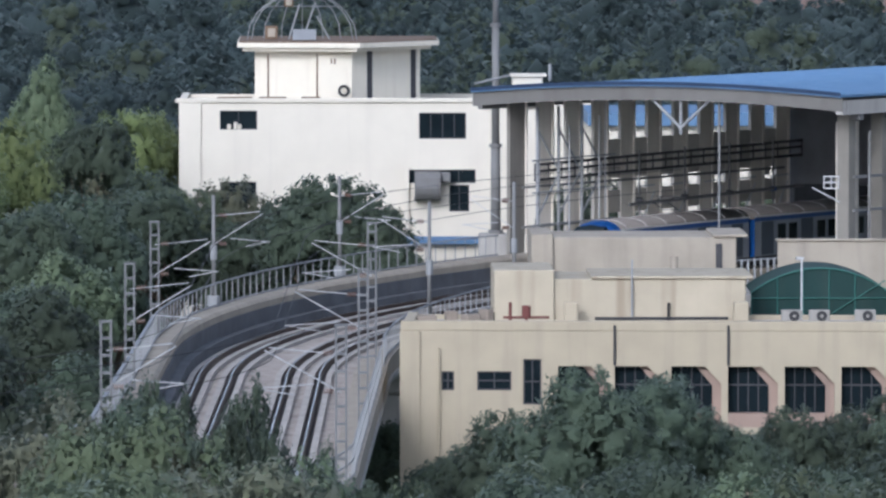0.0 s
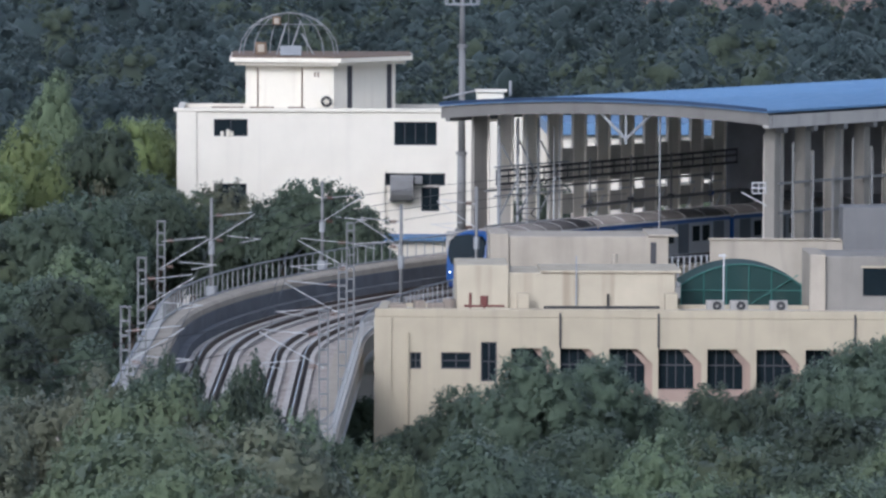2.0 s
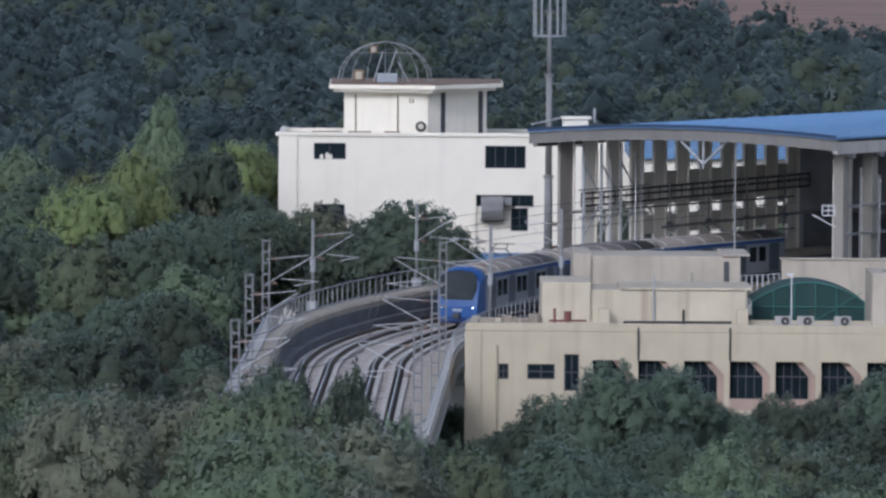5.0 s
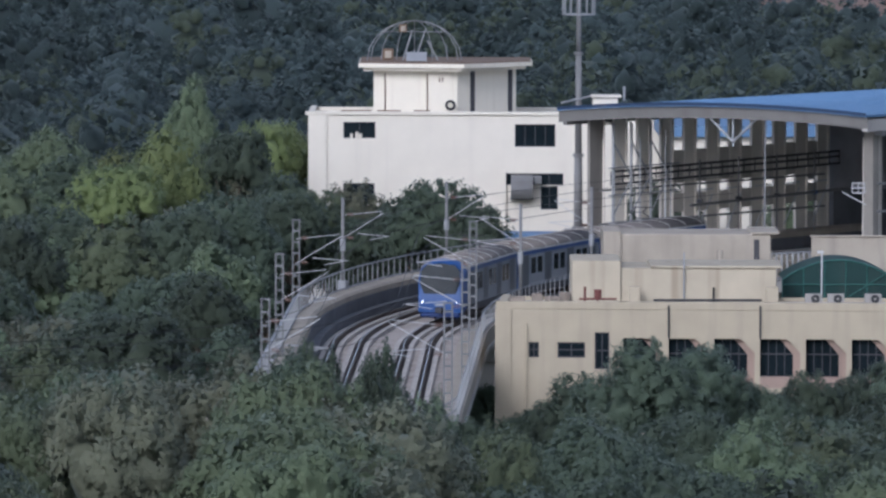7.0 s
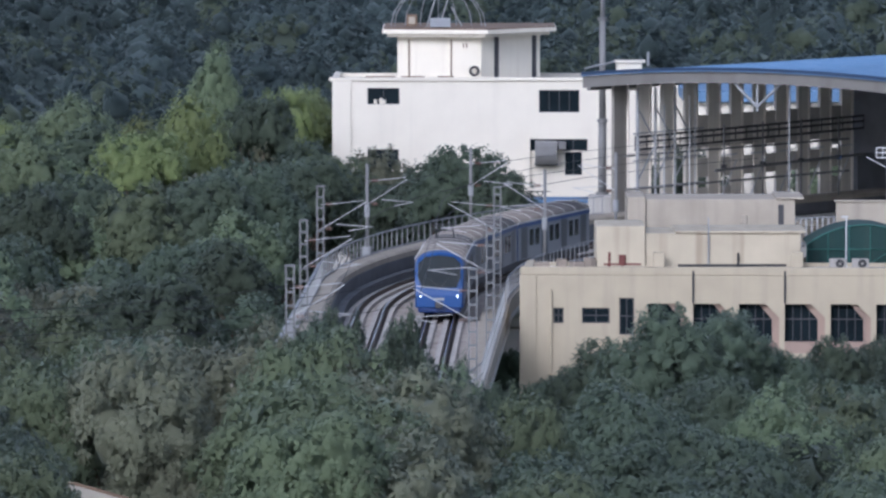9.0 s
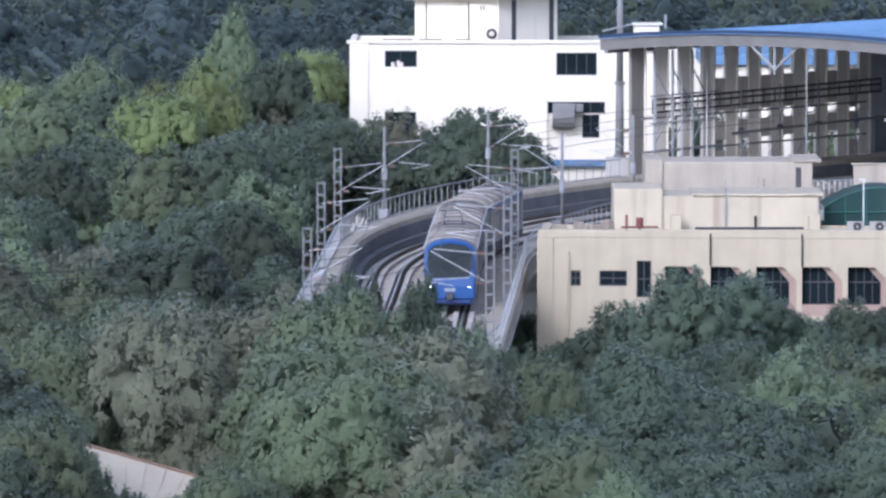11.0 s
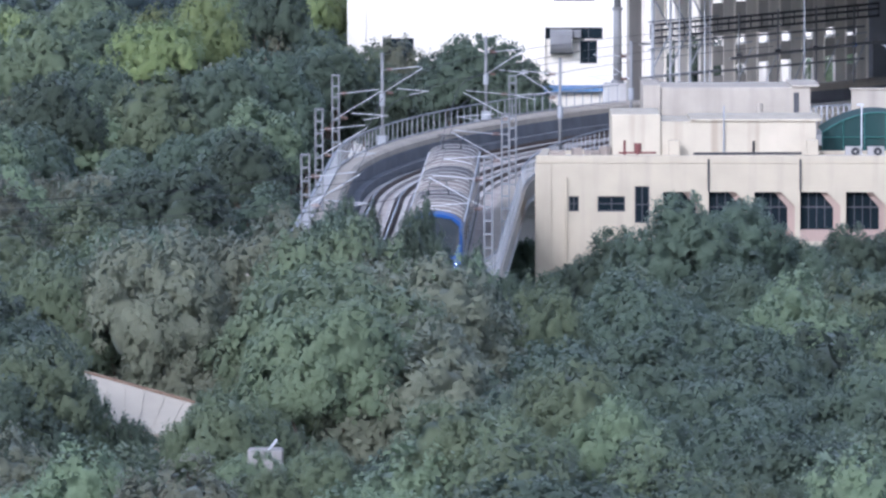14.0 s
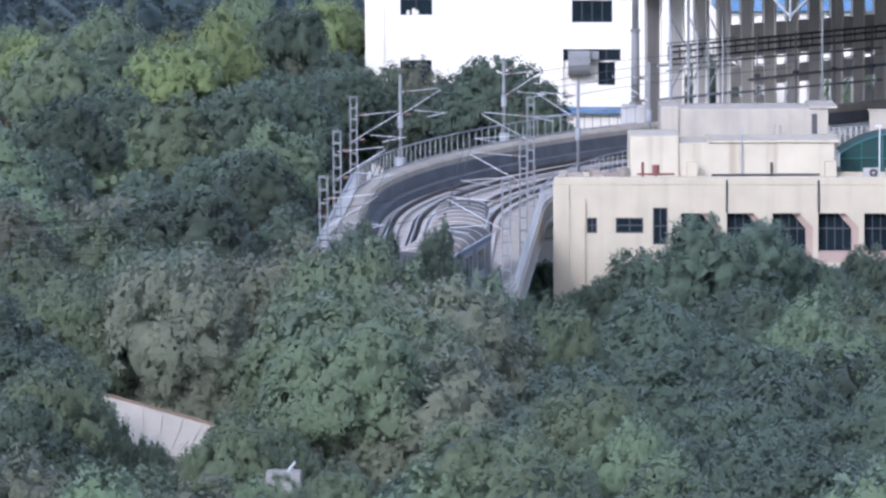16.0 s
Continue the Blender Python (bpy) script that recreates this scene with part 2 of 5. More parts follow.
def ground():
    bm = bmesh.new()
    nx, ny = 60, 140
    grid = []
    for j in range(ny + 1):
        y = -200 + 5.0 * j if j <= 100 else 300 + 5000 * ((j - 100) / (ny - 100)) ** 1.8
        row = []
        for i in range(nx + 1):
            x = (i / nx - 0.5) * 2 * (300 + y * 0.25 + 300)
            hill = hill_at(x, y)
            row.append(bm.verts.new((x, y, hill + noise.noise((x / 90, y / 90, 0)) * (0.3 if y < 520 else 1.2))))
        grid.append(row)
    for j in range(ny):
        for i in range(nx):
            bm.faces.new((grid[j][i], grid[j][i + 1], grid[j + 1][i + 1], grid[j + 1][i]))
    tagged(part("ground", bm, SOIL), "dark green undergrowth and soil reaching the horizon", "ground", kind="structure")
    bm = bmesh.new()
    ring = [(62 + noise.noise((k, 0, 3)) * 6 + 130 * math.cos(k) * 0.75 + 70, 1480 + 330 * math.sin(k) + noise.noise((k, 5, 0)) * 40) for k in (i * 0.2094 for i in range(30))]
    bm.faces.new([bm.verts.new((x, y, 2.2)) for x, y in ring])
    tagged(part("field", bm, FIELD), "bare red-brown earth field beyond the trees", "field", kind="structure")


ground()


# ---- viaduct ----
S0, S1 = -160.0, 95.0
OUT, INN = -5.95, 3.6


# rust brown, darkened by the painted shadow around the rails
RAIL_RUST_SHADE = material("rust_and_shadow", (0.045, 0.036, 0.032), 0.9, vary=0.3)
PLINTH = material("track_plinth", (0.44, 0.41, 0.375), 0.85, vary=0.15, stain=0.3, stain_colour=(0.2, 0.17, 0.14), spec=0.1)


def viaduct():
    v = thing("viaduct", "curved pale concrete metro viaduct carrying two tracks", "viaduct", kind="structure")
    part("deck", sweep([(OUT - 0.3, 9.35), (OUT + 2.2, 8.6), (-3.0, 7.3), (0.2, 7.3), (INN - 1.6, 8.6), (INN + 0.3, 9.35), (INN + 0.3, 9.6), (OUT - 0.3, 9.6)], S0, S1), CONCRETE, v)
    part("track_bed", sweep(rect(OUT + 0.25, INN - 0.2, 9.55, 9.64), S0, S1), BALLAST, v)
    part("outer_parapet", sweep([(OUT - 0.8, 9.2), (OUT + 0.22, 9.6), (OUT + 0.22, 11.25), (OUT + 0.05, 11.4), (OUT - 0.8, 11.4)], S0, S1), PALE_CONCRETE, v, "pale concrete parapet, shade painted along its inner face")
    # dark panel and ledge put the parapet's inner shade into colour
    part("wall_panel", sweep(rect(OUT + 0.224, OUT + 0.30, 9.7, 10.95), S0, S1), SHADE_CONCRETE, v, "dark panel painting the shade of the parapet's inner face")
    part("cable_ledge", sweep(rect(OUT + 0.31, OUT + 0.75, 9.65, 10.25), S0, S1), SHADE_CONCRETE, v)
    part("walkway", sweep(rect(INN - 1.35, INN - 0.1, 9.64, 10.02), S0, S1), PALE_CONCRETE, v, "pale concrete walkway slab")
    part("inner_parapet", sweep([(INN - 0.12, 9.6), (INN + 0.25, 9.6), (INN + 0.25, 10.45), (INN + 0.1, 10.5), (INN - 0.12, 10.5)], S0, S1), PALE_CONCRETE, v)
    for c in (-3.9, 0.0):
        for side in (-0.72, 0.72):
            o = c + side
            part("plinth", sweep(rect(o - 0.52, o - 0.26, 9.64, 9.82), S0, S1), PLINTH, v, "pale concrete track plinth")
            part("plinth", sweep(rect(o + 0.26, o + 0.52, 9.64, 9.82), S0, S1), PLINTH, v, "pale concrete track plinth")
            # rusty strip with the shadowed gap beside the rail painted in
            part("rail_trough", sweep(rect(o - 0.25, o + 0.25, 9.64, 9.66), S0, S1), RAIL_RUST_SHADE, v, "strip of rust and painted shadow under the rail")
            r = part("rail", sweep([(o - 0.075, 9.64), (o + 0.075, 9.64), (o + 0.04, 9.8), (o + 0.04, 9.97), (o - 0.04, 9.97), (o - 0.04, 9.8)], S0, S1), RAIL, v)
            part("rail_head", sweep(rect(o - 0.028, o + 0.028, 9.971, 9.99), S0, S1), RAIL_TOP, r)
    # piers
    for s in (-120, -92, -66, -40, -14, 12, 38):
        x, y, a = along(s, -1.5)
        bm = boxes((x - 1.0, x + 1.0, y - 0.8, y + 0.8, 0, 6.2), (x - 2.4, x + 2.4, y - 1.0, y + 1.0, 6.2, 7.3), bevel=0.12)
        part("pier", bm, CONCRETE, v)


viaduct()


def fences():
    """Steel railings on both parapets: posts with bars between top and bottom rails."""
    bar = mesh_of(boxes((-0.022, 0.022, -0.022, 0.022, 0, 1.12)), "bar", STEEL)
    for off, base, s0, s1, label in ((OUT - 0.68, 11.4, -57, 62, "galvanised steel railing on the outer parapet of the viaduct"),
                                     (INN + 0.06, 10.5, 0, 62, "galvanised steel railing on the inner parapet of the viaduct")):
        f = thing("railing", label, "railing")
        for z in (0.08, 1.12):
            part("handrail" if z > 1 else "bottom_rail", sweep(rect(off - 0.035, off + 0.035, base + z - 0.035, base + z + 0.035), s0, s1), STEEL, f)
        s = s0
        while s <= s1:
            x, y, a = along(s, off)
            o = part("bar", bar, STEEL, f)
            o.matrix_basis = pose(x, y, base, 0, 0, -math.degrees(a))
            s += 1.1
    # finer mesh screen on the near stretch of the inner side
    f = thing("mesh_screen", "grey wire mesh screen along the near side of the viaduct", "screen")
    for z in (0.02, 0.6, 1.15):
        part("rail", sweep(rect(INN + 0.03, INN + 0.09, 10.5 + z - 0.03, 10.5 + z + 0.03), S0 + 30, -3), STEEL, f)
    bm = bmesh.new()
    s = S0 + 30
    while s < -3:
        x, y, a = along(s, INN + 0.06)
        tube(bm, (x, y, 10.5), (x, y, 11.65), 0.014, 4)
        s += 0.3
    tagged(part("wire_mesh", bm, STEEL, f), kind="stuff")
    f = thing("mesh_screen", "grey wire mesh screen along the outer near side of the viaduct", "screen")
    bm = bmesh.new()
    s = -60
    while s < 2:
        x, y, a = along(s, OUT - 0.75)
        tube(bm, (x, y, 11.4), (x, y, 12.55), 0.012, 4)
        s += 0.6
    tagged(part("wire_mesh", bm, STEEL, f), kind="stuff")
    part("rail", sweep(rect(OUT - 0.79, OUT - 0.71, 12.5, 12.57), -60, 2), STEEL, f)


fences()


# ---- masts of the overhead line ----
def lattice_mast(x, y, z0, top, turn, reach):
    m = thing("lattice_mast", "grey galvanised lattice mast of the overhead line with cantilever arms", "mast", group="overhead line masts")
    m.matrix_world = pose(x, y, z0, 0, 0, turn)
    h = top - z0
    bm = bmesh.new()
    for sx in (-0.18, 0.18):
        box(bm, sx - 0.04, sx + 0.04, -0.1, 0.1, 0, h)
    k = 0.3
    while k < h:
        box(bm, -0.14, 0.14, -0.1, 0.1, k, k + 0.09)
        k += 0.62
    box(bm, -0.24, 0.24, -0.14, 0.14, h, h + 0.08)
    part("column", bm, MAST, m)
    arms(m, h, reach)
    return m


def tube_mast(x, y, z0, top, turn, reach):
    m = thing("steel_mast", "grey round steel mast of the overhead line with cantilever arms", "mast", group="overhead line masts")
    m.matrix_world = pose(x, y, z0, 0, 0, turn)
    h = top - z0
    bm = tube(bmesh.new(), (0, 0, 0), (0, 0, h), 0.1, 12, 0.085)
    part("column", bm, GREY_PAINT, m, smooth=True)
    part("base_collar", tube(bmesh.new(), (0, 0, 0), (0, 0, 0.5), 0.3, 12), STEEL, m)
    part("insulator_collar", tube(bmesh.new(), (0, 0, h * 0.42), (0, 0, h * 0.42 + 0.7), 0.17, 10), STEEL, m)
    arms(m, h, reach)
    return m


def arms(m, h, reach):
    """A cantilever: stay, bracket tube, registration arm and steady arm."""
    d = 1 if reach > 0 else -1
    r = abs(reach)
    for n_, p, q, t in (("stay_tube", (0, 0, h - 1.0), (d * r * 0.95, 0, h - 0.75), 0.02),
                        ("bracket_tube", (0, 0, h - 2.35), (d * r, 0, h - 0.85), 0.024),
                        ("registration_tube", (d * r * 0.35, 0, h - 2.05), (d * r * 1.15, 0, h - 2.2), 0.022),
                        ("steady_arm", (d * r * 1.1, 0, h - 2.2), (d * r * 0.62, 0.25, h - 2.45), 0.022)):
        part(n_, tube(bmesh.new(), p, q, t, 6), WHITE_STEEL, m)
    for z in (h - 1.0, h - 2.35):
        bm = bmesh.new()
        for k in range(4):
            tube(bm, (d * (0.3 + k * 0.09), 0, z + 0.04), (d * (0.34 + k * 0.09), 0, z + 0.05), 0.1, 8)
        part("insulator", bm, BROWN, m, "ribbed brown insulator")


MAST = material("dull_galvanised_steel", (0.15, 0.155, 0.16), 0.65, 0.1, vary=0.15)
WHITE_STEEL = material("bright_steel_tube", (0.50, 0.51, 0.52), 0.45, 0.2, vary=0.08)
BROWN = material("brown_porcelain", (0.12, 0.06, 0.04), 0.3, vary=0.1)

for x, y in ((-7.0, 299), (-7.05, 331), (-6.75, 360)):
    lattice_mast(x, y, 9.4, 16.5, 0, 2.5)
for x, y in ((1.35, 297), (2.35, 327), (2.98, 359)):
    lattice_mast(x, y, 9.6, 16.5, 0, -2.7)
tube_mast(-4.40, 379, 11.4, 16.7, -12, 2.4)
tube_mast(1.70, 400.5, 11.4, 16.5, -20, 2.4)
tube_mast(5.87, 377, 10.5, 16.5, -14, -2.4)
tube_mast(10.38, 393, 10.5, 16.6, -22, -2.4)


def wires():
    w = thing("overhead_wire", "thin dark contact and messenger wires strung between the masts", "wire")
    for c in (-3.9, 0.0):
        part("contact_wire", sweep(rect(c - 0.012, c + 0.012, 14.75, 14.775), -110, 70, 3), BLACK, w)
        part("messenger_wire", sweep(rect(c - 0.012, c + 0.012, 15.85, 15.875), -110, 70, 3), BLACK, w)


wires()


# ---- the train ----
CAR = 15.0
GAP = 0.45


def car_ring(w, z0, z1, roof):
    """Outline of a car's section, from the floor edge over the roof."""
    pts = [(-w, z0), (-w, z1)]
    for k in range(9):
        a = math.pi - math.pi * k / 8
        pts.append((w * 0.97 * math.cos(a), z1 + roof * math.sin(a)))
    return pts + [(w, z1), (w, z0)]


def loft(rings):
    bm = bmesh.new()
    vs = [[bm.verts.new(p) for p in r] for r in rings]
    n = len(vs[0])
    for a, b in zip(vs, vs[1:]):
        for i in range(n):
            j = (i + 1) % n
            bm.faces.new((a[i], a[j], b[j], b[i]))
    bm.faces.new(vs[0][::-1]), bm.faces.new(vs[-1])
    bmesh.ops.recalc_face_normals(bm, faces=bm.faces[:])
    return bm


def metro_car(front):
    """A metro car, its middle at the origin on the rails, its front towards -y."""
    label = "blue-fronted steel-grey metro car with lit headlamps" if front == 1 else \
            "steel-grey metro car with a blue stripe and dark doors"
    c = thing("metro_car", label, "train", group="cars of the metro train")
    h = CAR / 2
    y0 = -h + (1.3 if front == 1 else 0.0)
    w = 1.44
    part("body", loft([[(x, y, z) for x, z in car_ring(w, 0.95, 3.05, 0.12)] for y in (y0, h)]), TRAIN_GREY, c, "brushed steel-grey body")
    roof = [[(x, y, z) for x, z in [(-w, 3.0), *[(w * math.cos(math.pi - math.pi * k / 12), 3.16 + 0.62 * math.sin(math.pi * k / 12) ** 0.8) for k in range(13)], (w, 3.0)]] for y in (y0, h)]
    part("roof", loft(roof), TRAIN_ROOF, c, "dusty grey-brown ribbed roof", smooth=True)
    for k in range(7):
        y = y0 + 0.5 + k * (h - y0 - 1.0) / 6
        bm = bmesh.new()
        arch = [(w * math.cos(math.pi - math.pi * i / 12), 3.16 + 0.62 * math.sin(math.pi * i / 12) ** 0.8) for i in range(13)]
        rr = [[(x * g, yy, z + lift) for x, z in arch] for yy, g, lift in ((y - 0.04, 0.99, -0.02), (y - 0.04, 1.008, 0.022), (y + 0.04, 1.008, 0.022), (y + 0.04, 0.99, -0.02))]
        vs = [[bm.verts.new(p) for p in r] for r in rr]
        for i in range(12):
            for a, b in zip(vs, vs[1:]):
                bm.faces.new((a[i], a[i + 1], b[i + 1], b[i]))
        part("roof_rib", bm, PALE_RIB, c, "paler roof rib")
    for sx in (-1, 1):
        part("stripe", boxes((sx * w, sx * (w + 0.015), y0, h, 2.98, 3.22) if sx > 0 else (sx * (w + 0.015), sx * w, y0, h, 2.98, 3.22)), BLUE_PAINT, c, "blue cant-rail stripe")
        part("gutter", boxes((min(sx * w, sx * (w + 0.05)), max(sx * w, sx * (w + 0.05)), y0, h, 3.222, 3.30)), WHITE_STEEL, c, "bright rain gutter")
        part("skirt", boxes((min(sx * w, sx * (w - 0.1)), max(sx * w, sx * (w - 0.1)), y0, h, 0.55, 0.95)), DARK_GREY, c)
        n_doors = 4
        for d in range(n_doors):
            y = y0 + 1.3 + d * (h - y0 - 2.6) / (n_doors - 1)
            part("door", boxes((min(sx * w, sx * (w + 0.012)), max(sx * w, sx * (w + 0.012)), y - 0.62, y + 0.62, 1.02, 2.95)), DOOR, c, "dark sliding door")
            if d < n_doors - 1:
                g = (h - y0 - 2.6) / (n_doors - 1)
                for e in (0.36, 0.64):
                    yy = y + g * e
                    part("window", boxes((min(sx * w, sx * (w + 0.01)), max(sx * w, sx * (w + 0.01)), yy - 0.42, yy + 0.42, 1.75, 2.75)), GLASS, c)
    for y in (-4.6, 4.6):
        b = part("bogie", boxes((-1.1, 1.1, y - 1.5, y + 1.5, 0.3, 0.75), bevel=0.08), DARK_GREY, c)
        for yy in (y - 1.0, y + 1.0):
            for sx in (-0.72, 0.72):
                part("wheel", tube(bmesh.new(), (sx - 0.065, yy, 0.43), (sx + 0.065, yy, 0.43), 0.43, 16), RAIL, b)
    if front == 1:
        cab(c, w, h)
    part("gangway", boxes((-0.7, 0.7, h, h + GAP * 0.9, 1.0, 3.1), bevel=0.05), BLACK, c, "black folded gangway")
    if front != 1:
        part("end_frame", boxes((-w, w, -h - 0.02, -h, 0.95, 3.1)), BLUE_PAINT, c, "blue end wall")
    if front in (1, 3):
        p = part("pantograph", tubes([((-0.5, 1.2, 4.0), (-0.5, 0.2, 4.45)), ((0.5, 1.2, 4.0), (0.5, 0.2, 4.45)), ((-0.5, 0.2, 4.45), (-0.35, 1.1, 4.74)), ((0.5, 0.2, 4.45), (0.35, 1.1, 4.74)),
                                      ((-0.6, 1.2, 3.98), (0.6, 1.2, 3.98)), ((-0.5, 0.2, 4.45), (0.5, 0.2, 4.45))], 0.035), DARK_GREY, c, "dark folding pantograph")
        part("contact_strip", boxes((-0.8, 0.8, 1.02, 1.16, 4.70, 4.75)), BLACK, p)
    c.scale = (0.93, 1, 0.94)
    return c


def cab(c, w, h):
    """The sloping nose: blue shell, big windscreen, lamps, coupler."""
    rings = []
    for y, k, zb, zt in ((-h + 1.3, 1.0, 0.8, 3.78), (-h + 0.75, 0.99, 0.65, 3.66), (-h + 0.3, 0.97, 0.55, 3.3), (-h + 0.08, 0.94, 0.55, 2.2), (-h, 0.90, 0.6, 1.3)):
        pts = [(-w * k, zb), (-w * k, zb + (zt - zb) * 0.72)]
        for i in range(9):
            a = math.pi - math.pi * i / 8
            pts.append((w * k * 0.98 * math.cos(a), zb + (zt - zb) * (0.78 + 0.22 * math.sin(a))))
        pts += [(w * k, zb + (zt - zb) * 0.72), (w * k, zb)]
        rings.append([(x, y, z) for x, z in pts])
    nose = part("nose", loft(rings), BLUE_PAINT, c, "glossy blue cab shell", smooth=False)

    def face_y(z):
        return -h - 0.03 + (0.0 if z < 1.3 else 0.09 * (z - 1.3) if z < 2.2 else 0.08 + 0.2 * (z - 2.2))
    bm = bmesh.new()
    outline = [(-0.98, 1.72), (1.0, 1.72), (1.24, 2.3), (1.22, 3.1), (0.85, 3.44), (0, 3.56), (-0.85, 3.44), (-1.22, 3.1), (-1.24, 2.3)]
    f0 = [bm.verts.new((x, face_y(z) - 0.03, z)) for x, z in outline]
    f1 = [bm.verts.new((x, face_y(z) + 0.35, z)) for x, z in outline]
    bm.faces.new(f0)
    for i in range(len(outline)):
        j = (i + 1) % len(outline)
        bm.faces.new((f0[i], f1[i], f1[j], f0[j]))
    bmesh.ops.recalc_face_normals(bm, faces=bm.faces[:])
    part("windscreen", bm, GLASS, nose, "large dark cab windscreen")
    for sx in (-1, 1):
        part("headlamp", tube(bmesh.new(), (sx * 1.06, -h - 0.06, 1.22), (sx * 1.06, -h + 0.1, 1.22), 0.036, 12), HEADLIGHT, nose, "lit white headlamp")
        part("wiper", tube(bmesh.new(), (sx * 0.1, face_y(1.75) - 0.06, 1.75), (sx * 0.55, face_y(2.3) - 0.06, 2.25), 0.015, 4), BLACK, nose)
    part("valance", boxes((-1.25, 1.25, -h + 0.05, -h + 1.3, 0.25, 0.62), bevel=0.1), DARK_BLUE, nose, "dark blue valance")
    part("coupler", boxes((-0.22, 0.22, -h - 0.35, -h + 0.2, 0.55, 0.9), bevel=0.05), DARK_GREY, nose)
    part("number_plate", boxes((-0.3, 0.3, -h - 0.02, -h + 0.05, 0.98, 1.14)), STEEL, nose)


PALE_RIB = material("pale_roof_rib", (0.40, 0.38, 0.36), 0.5, 0.0, vary=0.1)
DARK_GREY = material("underframe_grey", (0.05, 0.05, 0.055), 0.7, vary=0.2)
DOOR = material("dark_door", (0.05, 0.065, 0.085), 0.3, 0.0, vary=0.15, bump=0.0)
DARK_BLUE = material("dark_blue_valance", (0.008, 0.03, 0.13), 0.4, vary=0.1)
CARS = [metro_car(k) for k in (1, 2, 3)]

# nose of the train along the line, by seconds
NOSE = [(0.0, 57.0), (1.0, 51.8), (1.5, 49.0), (2.0, 46.3), (2.5, 43.5), (3.0, 40.7), (3.5, 38.0), (4.0, 35.1), (5.0, 28.8), (6.0, 22.5), (6.5, 19.6), (7.0, 15.4), (7.5, 10.5), (8.0, 5.2), (8.5, -0.3), (9.0, -5.9), (9.5, -10.7), (10.0, -15.4), (11.0, -24.5), (12.0, -33.8), (12.5, -38.6), (13.0, -43.5), (14.0, -54.3), (15.0, -66.1), (16.0, -77.9)]


def car_pose(s):
    x0, y0, _ = along(s - 4.6)
    x1, y1, _ = along(s + 4.6)
    return pose((x0 + x1) / 2, (y0 + y1) / 2, RAIL_Z, 0, 0, -math.degrees(math.atan2(x1 - x0, y1 - y0)))


def motions():
    for i, c in enumerate(CARS):
        back = CAR / 2 + i * (CAR + GAP)
        walk(c, [(t, car_pose(s + 3.0 + back)) for t, s in NOSE])


# ---- white building behind the line ----
def wall_with_openings(bm, x0, x1, z0, z1, y0, y1, holes):
    """A wall along x with through openings (hx0, hx1, hz0, hz1), built of blocks around them."""
    xs = sorted({x0, x1, *[h[0] for h in holes], *[h[1] for h in holes]})
    zs = sorted({z0, z1, *[h[2] for h in holes], *[h[3] for h in holes]})
    for a, b in zip(xs, xs[1:]):
        start = None
        for c, d in zip(zs, zs[1:]):
            mx, mz = (a + b) / 2, (c + d) / 2
            solid = not any(h[0] < mx < h[1] and h[2] < mz < h[3] for h in holes)
            if solid and start is None:
                start = c
            if not solid and start is not None:
                box(bm, a, b, y0, y1, start, c)
                start = None
        if start is not None:
            box(bm, a, b, y0, y1, start, z1)
    bmesh.ops.remove_doubles(bm, verts=bm.verts[:], dist=0.0005)
    inner = [f for f in bm.faces if sum(1 for g in bm.faces if g is not f and (g.calc_center_median() - f.calc_center_median()).length < 1e-4)] if len(bm.faces) < 900 else []
    bmesh.ops.delete(bm, geom=inner, context="FACES_ONLY")
    return bm


def window(parent, x0, x1, z0, z1, y, bars=2, rows=1, glass_mat=None):
    w = part("window", boxes((x0, x1, y + 0.12, y + 0.16, z0, z1)), glass_mat or GLASS, parent)
    specs = [(x0 - 0.0, x1, y + 0.05, y + 0.119, z0, z0 + 0.07), (x0, x1, y + 0.05, y + 0.119, z1 - 0.07, z1), (x0, x0 + 0.07, y + 0.05, y + 0.119, z0 + 0.07, z1 - 0.07), (x1 - 0.07, x1, y + 0.05, y + 0.119, z0 + 0.07, z1 - 0.07)]
    part("frame", boxes(*specs), DARK_GREY, w)
    for k in range(1, bars + 1):
        xm = x0 + (x1 - x0) * k / (bars + 1)
        part("mullion", boxes((xm - 0.03, xm + 0.03, y + 0.06, y + 0.119, z0 + 0.07, z1 - 0.07)), DARK_GREY, w)
    for k in range(1, rows):
        zm = z0 + (z1 - z0) * k / rows
        part("transom", boxes((x0 + 0.07, x1 - 0.07, y + 0.07, y + 0.115, zm - 0.03, zm + 0.03)), DARK_GREY, w)
    return w


